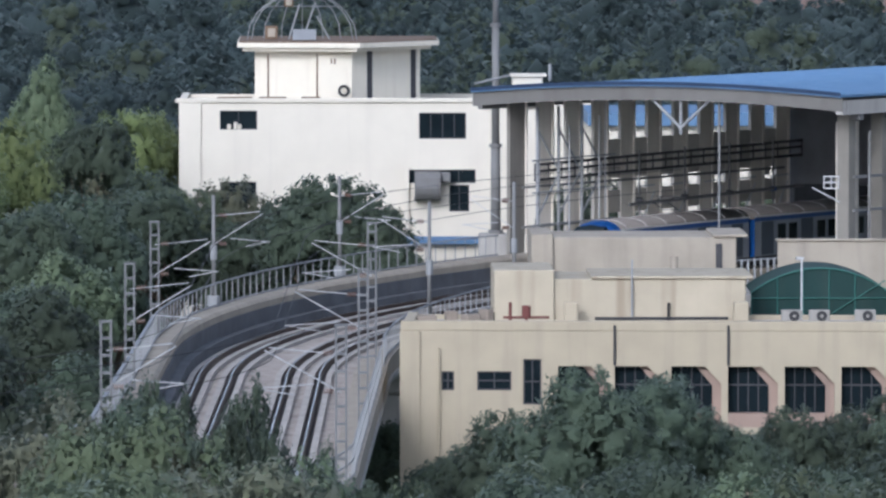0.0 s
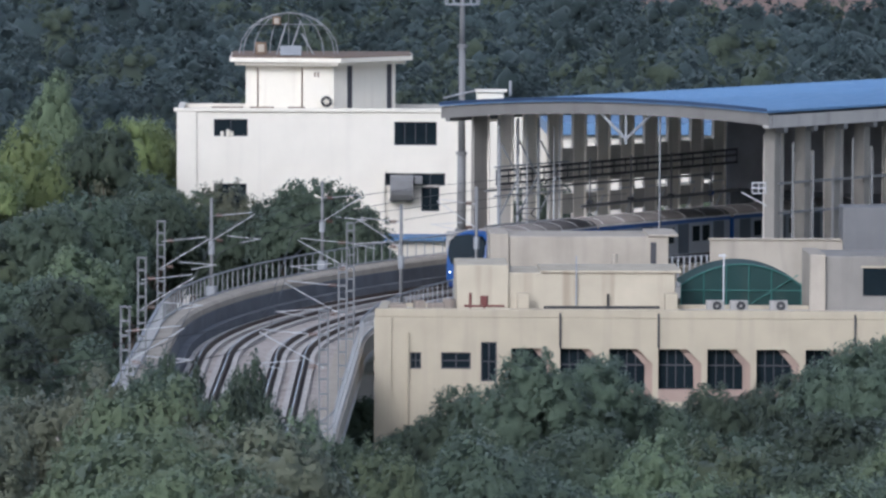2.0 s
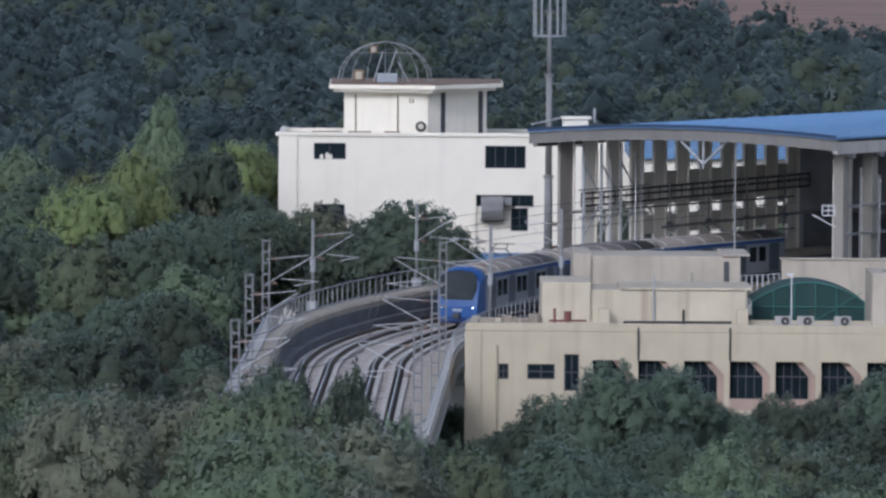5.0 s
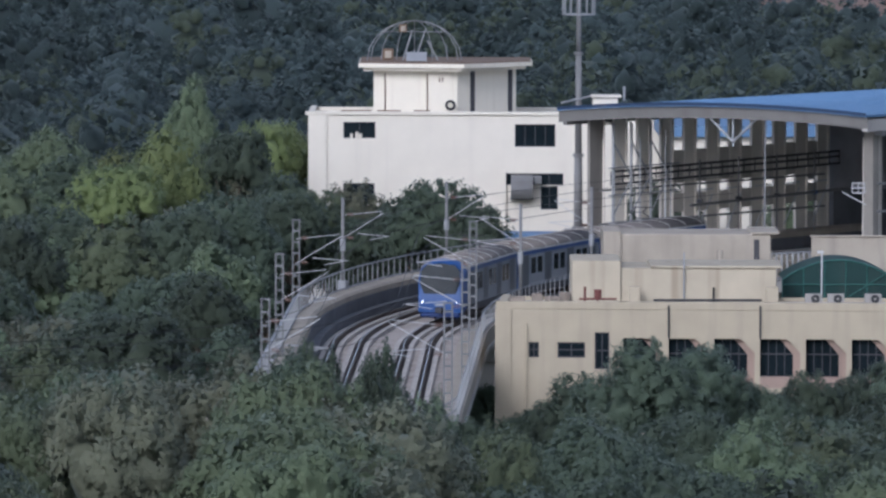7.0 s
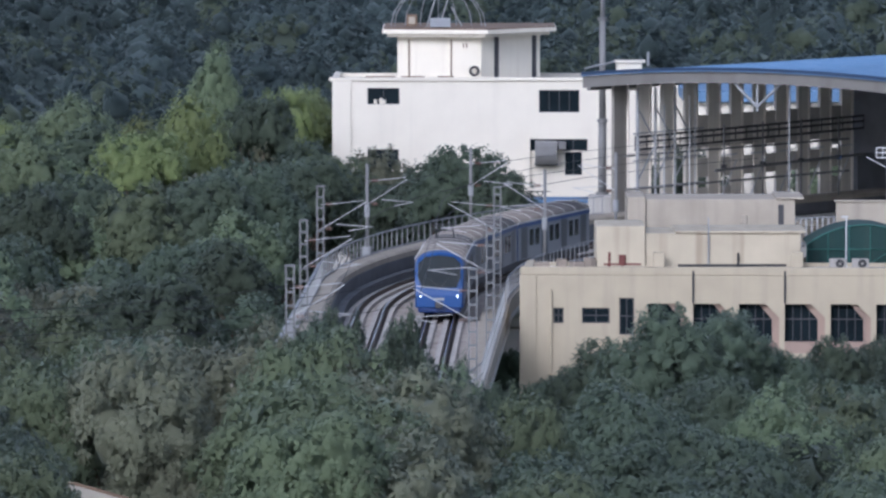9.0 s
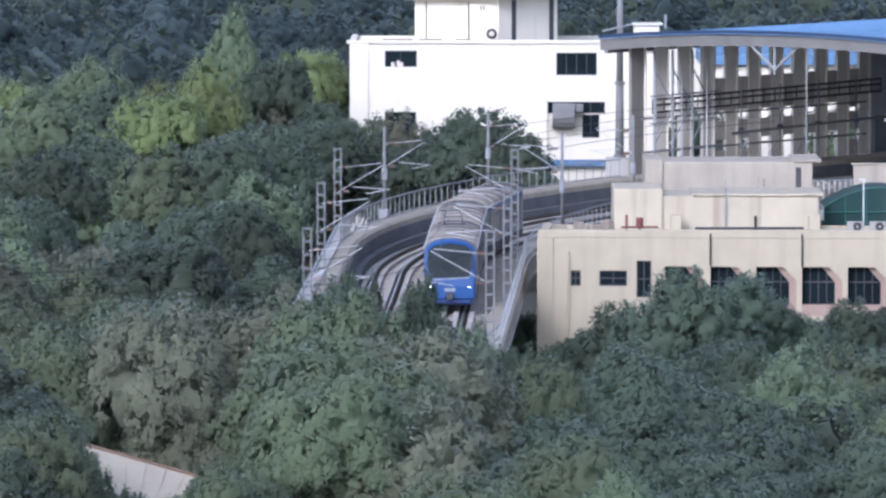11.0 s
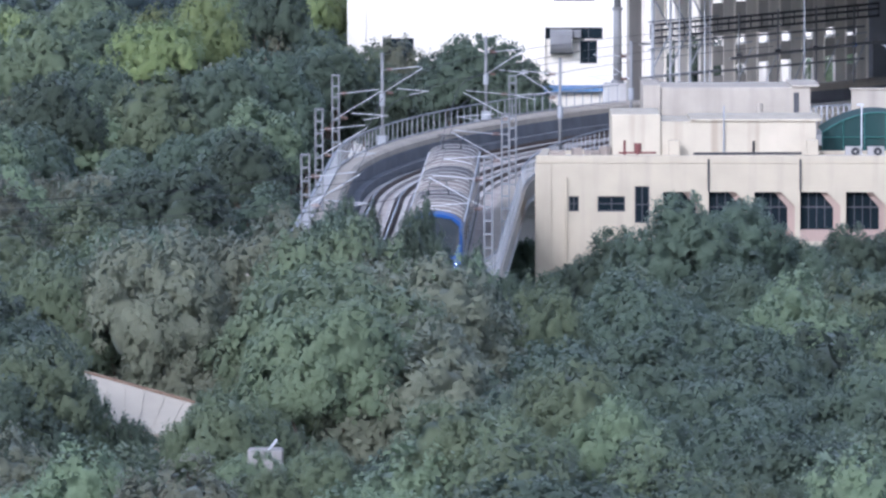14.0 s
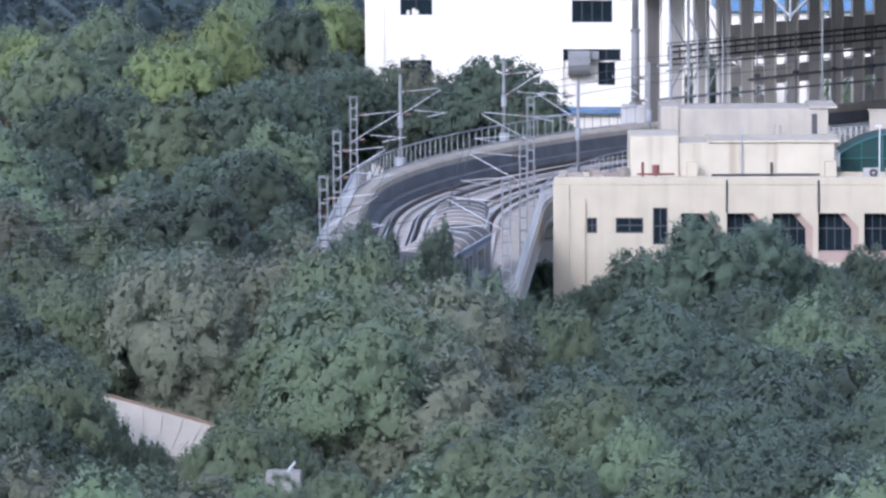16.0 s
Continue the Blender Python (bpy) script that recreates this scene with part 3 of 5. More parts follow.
def white_building():
    b = thing("white_building", "white painted concrete building with dark windows and a rooftop room", "building")
    y = 480.0
    xl, xr, top = -8.1, 18.8, 17.1
    holes = [(-5.54, -3.19, 15.4, 16.6), (7.03, 10.0, 14.8, 16.45), (-5.54, -3.25, 10.6, 12.1), (6.4, 10.6, 12.0, 12.85), (8.94, 10.2, 10.2, 11.9),
             (-5.54, -3.25, 5.6, 7.1), (7.0, 10.0, 5.6, 7.1)]
    bm = wall_with_openings(bmesh.new(), xl, xr, 0.0, top, y, y + 0.35, holes)
    part("front_wall", bm, WHITE, b)
    part("side_wall", boxes((xl, xl + 0.35, y + 0.35, y + 14, 0, top)), WHITE, b)
    part("side_wall", boxes((xr - 0.35, xr, y + 0.35, y + 14, 0, top)), WHITE, b)
    part("back_wall", boxes((xl, xr, y + 14, y + 14.35, 0, top)), WHITE, b)
    part("roof_slab", boxes((xl + 0.35, xr - 0.35, y + 0.35, y + 14, top - 0.6, top - 0.3)), CONCRETE, b)
    part("coping", boxes((xl - 0.25, xr + 0.1, y - 0.15, y + 0.5, top, top + 0.27), bevel=0.04), WHITE, b)
    part("coping", boxes((xl - 0.05, xl + 0.4, y + 0.5, y + 14.3, top, top + 0.1)), WHITE, b)
    part("corner_pier", boxes((xl - 0.02, xl + 1.35, y - 0.14, y - 0.002, 0, top)), WHITE, b)
    part("string_course", boxes((xl + 1.4, 6.0, y - 0.02, y - 0.002, 13.1, 13.2)), WHITE, b)
    part("downpipe", tubes([((11.6, y - 0.1, 0), (11.6, y - 0.1, top))], 0.07), WHITE, b)
    for h in holes:
        window(b, *h, y + 0.05, bars=3 if h[1] - h[0] > 2.8 else 1)
    part("floor_slab", boxes((xl + 0.35, xr - 0.35, y + 0.36, y + 13.9, 13.0, 13.3)), CONCRETE, b)
    part("partition", boxes((xl + 0.4, xr - 0.4, y + 5, y + 5.2, 0.2, 16)), DARK_ROOM, b)
    # pier beside the air handling box
    part("pilaster", boxes((6.05, 6.38, y - 0.3, y - 0.002, 0, 13.1)), WHITE, b)
    # things seen on the sill behind the small window
    for k, (x, hh) in enumerate(((-4.95, 0.4), (-4.55, 0.55), (-4.3, 0.4))):
        j = thing("jar", "white jar standing on a window sill of the white building", "jar", pose(x, y + 0.03, 15.42))
        part("body", tube(bmesh.new(), (0, 0, 0), (0, 0, hh * 0.8), 0.13, 10), WHITE, j)
        part("lid", tube(bmesh.new(), (0, 0, hh * 0.8), (0, 0, hh), 0.09, 10), BLACK, j)
    # rooftop room
    r = thing("rooftop_room", "cream rooftop room with wide flat roof slab on the white building", "rooftop room")
    foot = [(-3.35, 482.0), (2.8, 481.0), (7.2, 486.5), (7.2, 492), (-3.35, 492)]
    part("wall", prism(foot, 16.8, 20.3), IVORY, r)
    part("roof_slab", prism([(-4.45, 481.0), (3.3, 479.7), (8.4, 485.8), (8.4, 493), (-4.45, 493)], 20.55, 20.85), IVORY, r)
    part("slab_lip", prism([(-4.1, 481.3), (3.1, 480.0), (7.9, 486.0), (7.9, 492.6), (-4.1, 492.6)], 20.3, 20.548), IVORY, r)
    part("roof_edge", prism([(-4.35, 481.15), (3.28, 479.85), (8.3, 485.9), (8.3, 492.9), (-4.35, 492.9)], 20.852, 20.93), RUST, r, "rust-brown weathered roof surface")

    def on_front(x):
        return 482.0 - (x + 3.35) / 6.15
    for x in (-2.55, 0.55):
        part("groove", boxes((x, x + 0.09, on_front(x) - 0.09, on_front(x) - 0.03, 17.2, 20.1)), RUST, r)
    part("door_panel", boxes((0.68, 2.5, on_front(0.7) - 0.34, on_front(0.7) - 0.28, 17.2, 20.0)), IVORY, r)
    for k in (0, 1):
        part("vent_slot", boxes((1.45 + k * 0.22, 1.55 + k * 0.22, 481.0, 481.3, 19.5, 19.85)), RUST, r)
    for t in (0.28, 0.92):
        x, yy = 2.8 + 4.4 * t, 481 + 5.5 * t
        # dark strips paint the shade of recesses that are not cut
        part("pier", prism([(x - 0.25, yy - 0.35), (x + 0.08, yy + 0.06), (x + 0.02, yy + 0.12), (x - 0.3, yy - 0.29)], 17.0, 20.28), DARK_GREY, r, "dark strip painted as the shade of a recess")
    w = thing("tyre", "black tyre leaning against the rooftop room", "tyre", pose(2.3, 480.4, 17.82, 78, 0, 8))
    bm = bmesh.new()
    n1, n2 = 20, 8
    ring = [[bm.verts.new(((0.3 + 0.1 * math.cos(b_)) * math.cos(a_), (0.3 + 0.1 * math.cos(b_)) * math.sin(a_), 0.1 * math.sin(b_))) for b_ in (2 * math.pi * j / n2 for j in range(n2))] for a_ in (2 * math.pi * i / n1 for i in range(n1))]
    for i in range(n1):
        for j in range(n2):
            bm.faces.new((ring[i][j], ring[(i + 1) % n1][j], ring[(i + 1) % n1][(j + 1) % n2], ring[i][(j + 1) % n2]))
    part("tread", bm, BLACK, w, smooth=True)
    # dish skeleton
    d = thing("dish_frame", "bare steel skeleton of an old dish aerial on the rooftop", "aerial")
    c = Vector((-0.35, 486, 20.93))
    rad, rise = 3.5, 2.95
    for k in range(9):
        a = math.pi * k / 8
        segs, prev = [], None
        for i in range(6):
            f = i / 5
            rr = rad * math.cos(f * math.pi / 2)
            p = c + Vector((rr * math.cos(a), rr * math.sin(a) * 0.6, rise * math.sin(f * math.pi / 2)))
            if prev is not None:
                segs.append((prev, p))
            prev = p
        part("rib", tubes(segs, 0.036, 5), STEEL, d)
    ring = [c + Vector((rad * 0.72 * math.cos(a), rad * 0.43 * math.sin(a), rise * 0.7)) for a in (math.pi * k / 10 for k in range(11))]
    part("hoop", tubes(list(zip(ring, ring[1:])), 0.035), STEEL, d)
    part("strut", tubes([((-0.3, 485.4, 20.93), (0.5, 485.4, 23.3)), ((1.4, 485.6, 20.93), (0.6, 485.4, 22.4)), ((-1.2, 485.5, 20.93), (-0.5, 485.4, 23.2))], 0.06), STEEL, d)
    for x, z, s in ((-2.3, 21.0, 0.8), (-1.2, 23.0, 0.6)):
        q = thing("equipment_box", "rusty equipment box among the aerial frame", "box")
        part("case", boxes((x - s / 2, x + s / 2, 485.3, 485.9, z - (0.07 if z < 22 else 0), z + s), bevel=0.04), RUST, q)
        part("cover", boxes((x - s * 0.3, x + s * 0.3, 485.25, 485.298, z + 0.1, z + s * 0.8)), PALE_CONCRETE, q)
    q = thing("solar_panel", "small tilted pale panel on the rooftop", "panel", pose(-0.2, 482.5, 20.95, 40, 0, 0))
    part("sheet", boxes((-0.75, 0.75, 0, 1.0, 0, 0.05)), STEEL, q)
    part("foot", boxes((-0.6, 0.6, 0.6, 0.65, -0.5, 0.0)), STEEL, q)
    # drum-like air handling box on the wall
    a = thing("air_duct_box", "large grey rounded air duct box fixed to the white building", "duct")
    bm = loft([[(6.75, 478.4 + 1.58 * u, 11.9 + 0.85 * v) for u, v in RND], [(8.35, 478.4 + 1.58 * u, 11.9 + 0.85 * v) for u, v in RND]])
    part("drum", bm, GREY_PAINT, a)
    part("hood", boxes((8.36, 9.0, 479.0, 479.98, 12.1, 12.7), bevel=0.08), GREY_PAINT, a)
    part("bracket", boxes((6.7, 8.4, 479.2, 479.98, 10.95, 11.1)), GREY_PAINT, a)


RND = [(0, 0.6), (0.15, 0.9), (0.4, 1.0), (1, 1), (1, -1), (0.3, -1), (0.1, -0.6), (0, -0.2)]
IVORY = material("ivory_paint", (0.74, 0.69, 0.58), 0.75, vary=0.04, stain=0.25, streak=True, stain_colour=(0.4, 0.33, 0.25))
white_building()

# annex seen through the station hall
ann = thing("white_annex", "white annex building with a blue sheet roof behind the station", "building")
part("wall", wall_with_openings(bmesh.new(), 17.6, 46, 0, 16.1, 468, 468.4, [(19.5 + 2.6 * k, 20.6 + 2.6 * k, 13.1, 14.2) for k in range(9)]), WHITE, ann)
part("back", boxes((17.6, 46, 472, 472.4, 0, 16.1)), DARK_ROOM, ann)
part("roof", prism([(17.2, 467.4), (46.4, 467.4), (46.4, 479.7), (17.2, 479.7)], 16.15, 16.95), BLUE_ROOF, ann, "blue sheet roof")

# low blue-roofed shed in front of it
shed = thing("blue_roofed_shed", "low white shed with a blue sheet roof beside the white building", "shed")
part("wall", boxes((5.9, 13.2, 451.2, 453.6, 0, 9.95)), WHITE, shed)
part("roof", prism([(5.4, 450.6), (13.6, 450.6), (13.6, 454), (5.4, 454)], 9.95, 10.2), BLUE_ROOF, shed, "blue sheet roof")

# ---- station hall ----
AX, AY = math.sin(BEND_END), math.cos(BEND_END)   # along the platforms
FAR0 = (11.0, 408.0)
NEAR0 = (27.4, 396.5)


def hall(base, s, out=0.0):
    """A point s metres along the platforms from base, out metres to the outer (far-left) side."""
    return base[0] + AX * s - AY * out, base[1] + AY * s + AX * out


def slab_along(base, s0, s1, o0, o1, z0, z1, bm=None):
    return prism([hall(base, s0, o0), hall(base, s1, o0), hall(base, s1, o1), hall(base, s0, o1)][::-1], z0, z1, bm)


def set_back(ob, k=1.03):
    """Moves a thing away from the viewpoint, and enlarges it by as much."""
    eye = Matrix.Translation((0, 0, EYE_HEIGHT))
    ob.matrix_world = eye @ Matrix.Scale(k, 4) @ eye.inverted() @ ob.matrix_world


def station():
    st = thing("station_hall", "open metro station hall with a shallow blue arched roof", "station")
    # roof: shallow arch between the two rows
    def roof_ring(s, lift):
        pts = []
        for i in range(15):
            f = i / 14
            l, r = hall(FAR0, s, 1.4), hall(NEAR0, s, -1.0)
            x, y = l[0] + (r[0] - l[0]) * f, l[1] + (r[1] - l[1]) * f
            pts.append((x, y, 20.58 + 0.2 * f + lift + 0.45 * (1 - (2 * f - 1) ** 2)))
        return pts
    rings = [roof_ring(s, 0.12) + roof_ring(s, 0.0)[::-1] for s in (-2.2, 20, 48)]
    part("roof", loft(rings), BLUE_ROOF, st, "blue ribbed roof sheet")
    for k in range(44):
        s = -1.8 + k * 1.1
        a, b = roof_ring(s, 0.125), roof_ring(s + 0.09, 0.125)
        bm = bmesh.new()
        for i in range(14):
            q = [bm.verts.new((p[0], p[1], p[2] + d)) for p, d in ((a[i], 0), (b[i], 0), (b[i], 0.05), (a[i], 0.05), (a[i + 1], 0), (b[i + 1], 0), (b[i + 1], 0.05), (a[i + 1], 0.05))]
            bm.faces.new((q[3], q[2], q[6], q[7])), bm.faces.new((q[0], q[3], q[7], q[4])), bm.faces.new((q[2], q[1], q[5], q[6]))
        part("roof_seam", bm, BLUE_ROOF, st)
    # gable beam following the arch
    bm = bmesh.new()
    a = roof_ring(-2.0, -0.02)
    b = roof_ring(-1.6, -0.02)
    vs = [[bm.verts.new((p[0], p[1], p[2] + d)) for p in r] for r, d in ((a, 0), (a, -0.7), (b, -0.7), (b, 0))]
    for i in range(14):
        for j in range(4):
            k = (j + 1) % 4
            bm.faces.new((vs[j][i], vs[j][i + 1], vs[k][i + 1], vs[k][i]))
    part("gable_beam", bm, GABLE, st, "grey fascia beam")
    bm = bmesh.new()
    a = roof_ring(-2.215, 0.12)
    vs = [[bm.verts.new((p[0], p[1], p[2] + d)) for p in a] for d in (0.13, -0.06)]
    for i in range(14):
        bm.faces.new((vs[1][i], vs[1][i + 1], vs[0][i + 1], vs[0][i]))
    part("fascia", bm, BLUE_EDGE, st, "dark blue roof edge")
    # near eave beam
    part("eave_beam", slab_along(NEAR0, -2.0, 48, -0.98, -0.6, 19.9, 20.62), CONCRETE, st)
    part("eave_beam", slab_along(FAR0, -2.0, 48, 0.8, 1.08, 19.7, 20.45), GABLE, st)
    # fins of the far side, with panels and openings between them
    for k in range(11):
        s = k * 2.62
        w = 0.62 if k else 0.74
        # the sunlit first fin is coloured darker, the shaded ones paler
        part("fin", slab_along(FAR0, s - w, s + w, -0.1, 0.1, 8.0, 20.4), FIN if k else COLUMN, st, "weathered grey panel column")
        part("fin_edge", slab_along(FAR0, s + w - 0.1, s + w, -0.22, -0.102, 8.0, 20.3), FIN, st)
        if k > 3:
            for z0, z1 in ((15.65, 17.75), (13.8, 15.0), (8.0, 11.7 if 5 < k < 10 else 13.15)):
                part("panel", slab_along(FAR0, s - 2.62 + w, s - w, -0.05, 0.05, z0, z1), PANEL, st, "grey infill panel")
    for z in (15.5, 13.4):
        part("cross_rail", slab_along(FAR0, 0, 26, -0.42, -0.32, z, z + 0.12), GREY_PAINT, st)
    # columns of the near side
    for k in range(12):
        s = k * 3.3
        # darker colour tones down the sun on the near columns
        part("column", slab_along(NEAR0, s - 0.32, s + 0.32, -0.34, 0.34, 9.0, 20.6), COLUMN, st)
        part("bracket", prism([hall(NEAR0, s - 0.2, -0.35), hall(NEAR0, s + 0.2, -0.35), hall(NEAR0, s + 0.2, -0.9), hall(NEAR0, s - 0.2, -0.9)], 19.6, 19.95), GREY_PAINT, st)
        if k:
            part("screen_panel", slab_along(NEAR0, s - 2.6, s - 0.6, 0.9, 1.05, 9.0, 19.4 if k % 2 else 18.3), PANEL, st, "grey screen panel")
    for z in (14.9, 16.6):
        part("cross_rail", slab_along(NEAR0, 0, 36, -0.5, -0.4, z, z + 0.14), GREY_PAINT, st)
    # dark back of the hall: walls and a screen coloured as its shade
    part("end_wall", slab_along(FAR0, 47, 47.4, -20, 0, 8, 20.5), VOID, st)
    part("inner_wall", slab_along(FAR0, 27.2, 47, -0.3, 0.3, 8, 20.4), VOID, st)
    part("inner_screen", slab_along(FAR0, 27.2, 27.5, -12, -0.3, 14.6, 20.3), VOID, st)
    # hanging gantry trusses across the hall mouth
    l, r = hall(FAR0, 1.0, -0.5), hall(FAR0, 26, -1.5)
    for dz in (0.0, 0.45, 0.8):
        part("cable_tray", tubes([((l[0], l[1], 15.9 + dz), (r[0], r[1], 16.3 + dz))], 0.075, 6), DARK_GREY, st, "dark cable tray")
    for k in range(22):
        f = k / 21
        x, y, z = l[0] + (r[0] - l[0]) * f, l[1] + (r[1] - l[1]) * f, 15.9 + 0.4 * f
        part("tray_hanger", boxes((x - 0.04, x + 0.04, y - 0.04, y + 0.04, z, z + 0.85)), DARK_GREY, st)
    # V brace under the roof
    m = ((FAR0[0] + NEAR0[0]) / 2, (FAR0[1] + NEAR0[1]) / 2)
    px, py = hall(m, -1.7)
    px, py = px + 1.0, py - 0.7
    part("brace", tubes([((px - 1.75, py + 1.2, 20.8), (px, py, 19.0)), ((px + 1.75, py - 1.2, 20.8), (px, py, 19.0)), ((px, py, 18.7), (px, py, 20.7))], 0.09, 6), STEEL, st)
    part("post", tubes([((px + 1.9, py - 1.2, 12.0), (px + 1.9, py - 1.2, 20.5))], 0.07, 8), GREY_PAINT, st)
    # light steel scaffolding bays at the mouth
    for k, s in enumerate((0.2, 2.2, 4.4)):
        x, y = hall(FAR0, s, -1.2)
        part("scaffold_post", tubes([((x, y, 9.6), (x, y, 19.8))], 0.09, 6), STEEL, st)
        x2, y2 = hall(FAR0, s + 2, -1.2)
        part("scaffold_brace", tubes([((x, y, 14), (x2, y2, 16.2)), ((x, y, 18.6), (x2, y2, 16.4))], 0.06), STEEL, st)
    for z in (12.2, 13.6, 15.3, 17.0):
        p, q = hall(FAR0, -0.4, -1.3), hall(FAR0, 7.5, -1.3)
        part("scaffold_rail", tubes([((p[0], p[1], z), (q[0], q[1], z + 0.05))], 0.05), STEEL, st)
    for k in range(4):
        x, y = hall(FAR0, 0.8 + k * 2.1, -0.9 - 0.5 * (k % 3))
        part("scaffold_post", tubes([((x, y, 11.0), (x, y, 18.2 + 0.5 * (k % 4)))], 0.045, 6), WHITE_STEEL, st)
    for k in range(5):
        x, y = hall(FAR0, 9.5 + k * 3.4, -1.3)
        x2, y2 = hall(FAR0, 11.3 + k * 3.4, -1.3)
        part("scaffold_brace", tubes([((x, y, 12.6), (x2, y2, 14.9)), ((x, y, 15.2), (x2, y2, 15.25))], 0.045, 5), WHITE_STEEL, st)
    # pipes, rails and a small maintenance cage among the near columns
    for k in range(9):
        x, y = hall(NEAR0, 1.1 + k * 2.2, -0.7)
        part("riser_pipe", tubes([((x, y, 11.0), (x, y, 19.0 - 0.8 * (k % 3)))], 0.07, 6), GREY_PAINT, st)
    x, y = NEAR0[0] - 1.15, NEAR0[1] - 0.2
    part("maintenance_cage", tubes([((x, y, z), (x + 0.75, y, z)) for z in (16.1, 16.4, 16.7)] + [((x + d, y, 16.1), (x + d, y, 16.75)) for d in (0, 0.37, 0.75)] + [((x - 0.6, y, 16.15), (x + 0.8, y, 15.4))], 0.04, 5), WHITE_STEEL, st)
    for s in (9.5, 14.0, 18.5, 23.0):
        x, y = hall(FAR0, s, -1.5)
        part("hanger_post", tubes([((x, y, 12.0), (x, y, 17.2))], 0.06, 6), GREY_PAINT, st)
        part("signal_box", boxes((x - 0.2, x + 0.2, y - 0.15, y + 0.15, 14.4, 14.65), bevel=0.03), BLUE_PAINT if s > 20 else DARK_GREY, st, "small painted signal box")
    p, q = hall(FAR0, 8.5, -1.5), hall(FAR0, 26, -1.6)
    part("service_rail", tubes([((p[0], p[1], 14.3), (q[0], q[1], 14.6))], 0.09, 6), GREY_PAINT, st)
    # platforms and floor, coloured pale to bounce light into the hall
    part("platform", slab_along(FAR0, -2, 48, -5.2, -0.3, 9.5, 11.0), FIN, st)
    part("platform", slab_along(NEAR0, -2, 48, 0.3, 3.6, 9.5, 11.0), FIN, st)
    part("platform_wall", boxes((23.2, 30.55, 386, 386.4, 0, 14.05), (30.55, 30.58, 386, 389, 0, 14.0)), PALE_CONCRETE, st, "pale concrete platform wall")
    part("wall_coping", boxes((23.1, 30.5, 385.9, 386.5, 14.05, 14.15), bevel=0.02), PALE_CONCRETE, st)
    # railing before the platform wall
    for k in range(14):
        x, y = hall(NEAR0, -6 - k * 0.42, -0.6 + 0.12 * k)
        part("baluster", boxes((x - 0.05, x + 0.05, y - 0.04, y + 0.04, 11.2, 12.9)), STEEL, st)
    x0, y0 = hall(NEAR0, -5.6, -0.6)
    x1, y1 = hall(NEAR0, -12, 1.1)
    part("handrail", tubes([((x0, y0, 12.9), (x1, y1, 12.9)), ((x0, y0, 11.4), (x1, y1, 11.4))], 0.05), STEEL, st)
    set_back(st)
    part("ledge", prism([(x0, y0 - 0.5), (x0, y0 + 0.5), (x1, y1 + 0.5), (x1, y1 - 0.5)], 10.6, 11.2), CONCRETE, st)


# weathered grey, darkened where sun or shadow is put into the colour
COLUMN = material("weathered_darkened_grey", (0.22, 0.205, 0.18), 0.85, vary=0.15, stain=0.5, streak=True, stain_colour=(0.14, 0.125, 0.11))
# dark wall colour that stands for the shade deep in the hall
VOID = material("shade_dark_wall", (0.15, 0.155, 0.165), 0.9, vary=0.3)
PANEL = material("infill_panel", (0.56, 0.525, 0.46), 0.8, vary=0.12, stain=0.3)
GABLE = material("grey_fascia", (0.15, 0.145, 0.135), 0.75, vary=0.1, stain=0.35, streak=True)
BLUE_EDGE = material("dark_blue_edge", (0.012, 0.03, 0.075), 0.5, vary=0.15)
station()

# small plant room on the roof line, and a tall signal mast behind the hall
q = thing("rooftop_unit", "small white rooftop unit with a pipe on the station roof", "unit")
part("case", boxes((10.9, 12.5, 411.5, 413, 19.5, 21.25), bevel=0.06), WHITE, q)
part("cap", boxes((10.8, 12.7, 411.3, 413.2, 21.25, 21.37)), WHITE, q)
part("pipe", tubes([((12.9, 412, 21), (12.9, 412, 21.9))], 0.09), STEEL, q)
part("stay", tubes([((8.9, 411, 20.9), (10.8, 412, 21.3))], 0.07), STEEL, q)
set_back(q)


def tall_mast():
    m = thing("communication_mast", "tall grey tubular communication mast with a rod cage on top", "mast")
    x, y = 10.05, 413.0
    z = 12.9
    for h, r, r2 in ((4.6, 0.27, 0.25), (6.4, 0.21, 0.19), (4.0, 0.16, 0.15), (6, 0.13, 0.1)):
        part("tube", tube(bmesh.new(), (x, y, z), (x, y, z + h), r, 14, r2), GREY_PAINT, m, smooth=True)
        part("flange", tube(bmesh.new(), (x, y, z - 0.06), (x, y, z + 0.12), r + 0.13, 14), GREY_PAINT, m)
        z += h
    part("pedestal", boxes((x - 0.9, x + 0.9, y - 0.9, y + 0.9, 0, 12.84), bevel=0.1), CONCRETE, m)
    for z in (26.4, 30.4):
        ring = [Vector((x + math.cos(a), y + math.sin(a), z)) for a in (2 * math.pi * k / 12 for k in range(13))]
        part("cage_ring", tubes(list(zip(ring, ring[1:])), 0.06), STEEL, m)
    for k in range(12):
        a = 2 * math.pi * k / 12
        part("cage_rod", tubes([((x + math.cos(a), y + math.sin(a), 26.4), (x + math.cos(a), y + math.sin(a), 31.2))], 0.05), STEEL, m)
    set_back(m)
    part("spoke", tubes([((x - 1, y, 26.4), (x + 1, y, 26.4)), ((x, y - 1, 26.4), (x, y + 1, 26.4))], 0.05), STEEL, m)


tall_mast()


# ---- cream building before the station ----
RUBBLE = material("brown_masonry", (0.25, 0.21, 0.17), 0.9, vary=0.25)


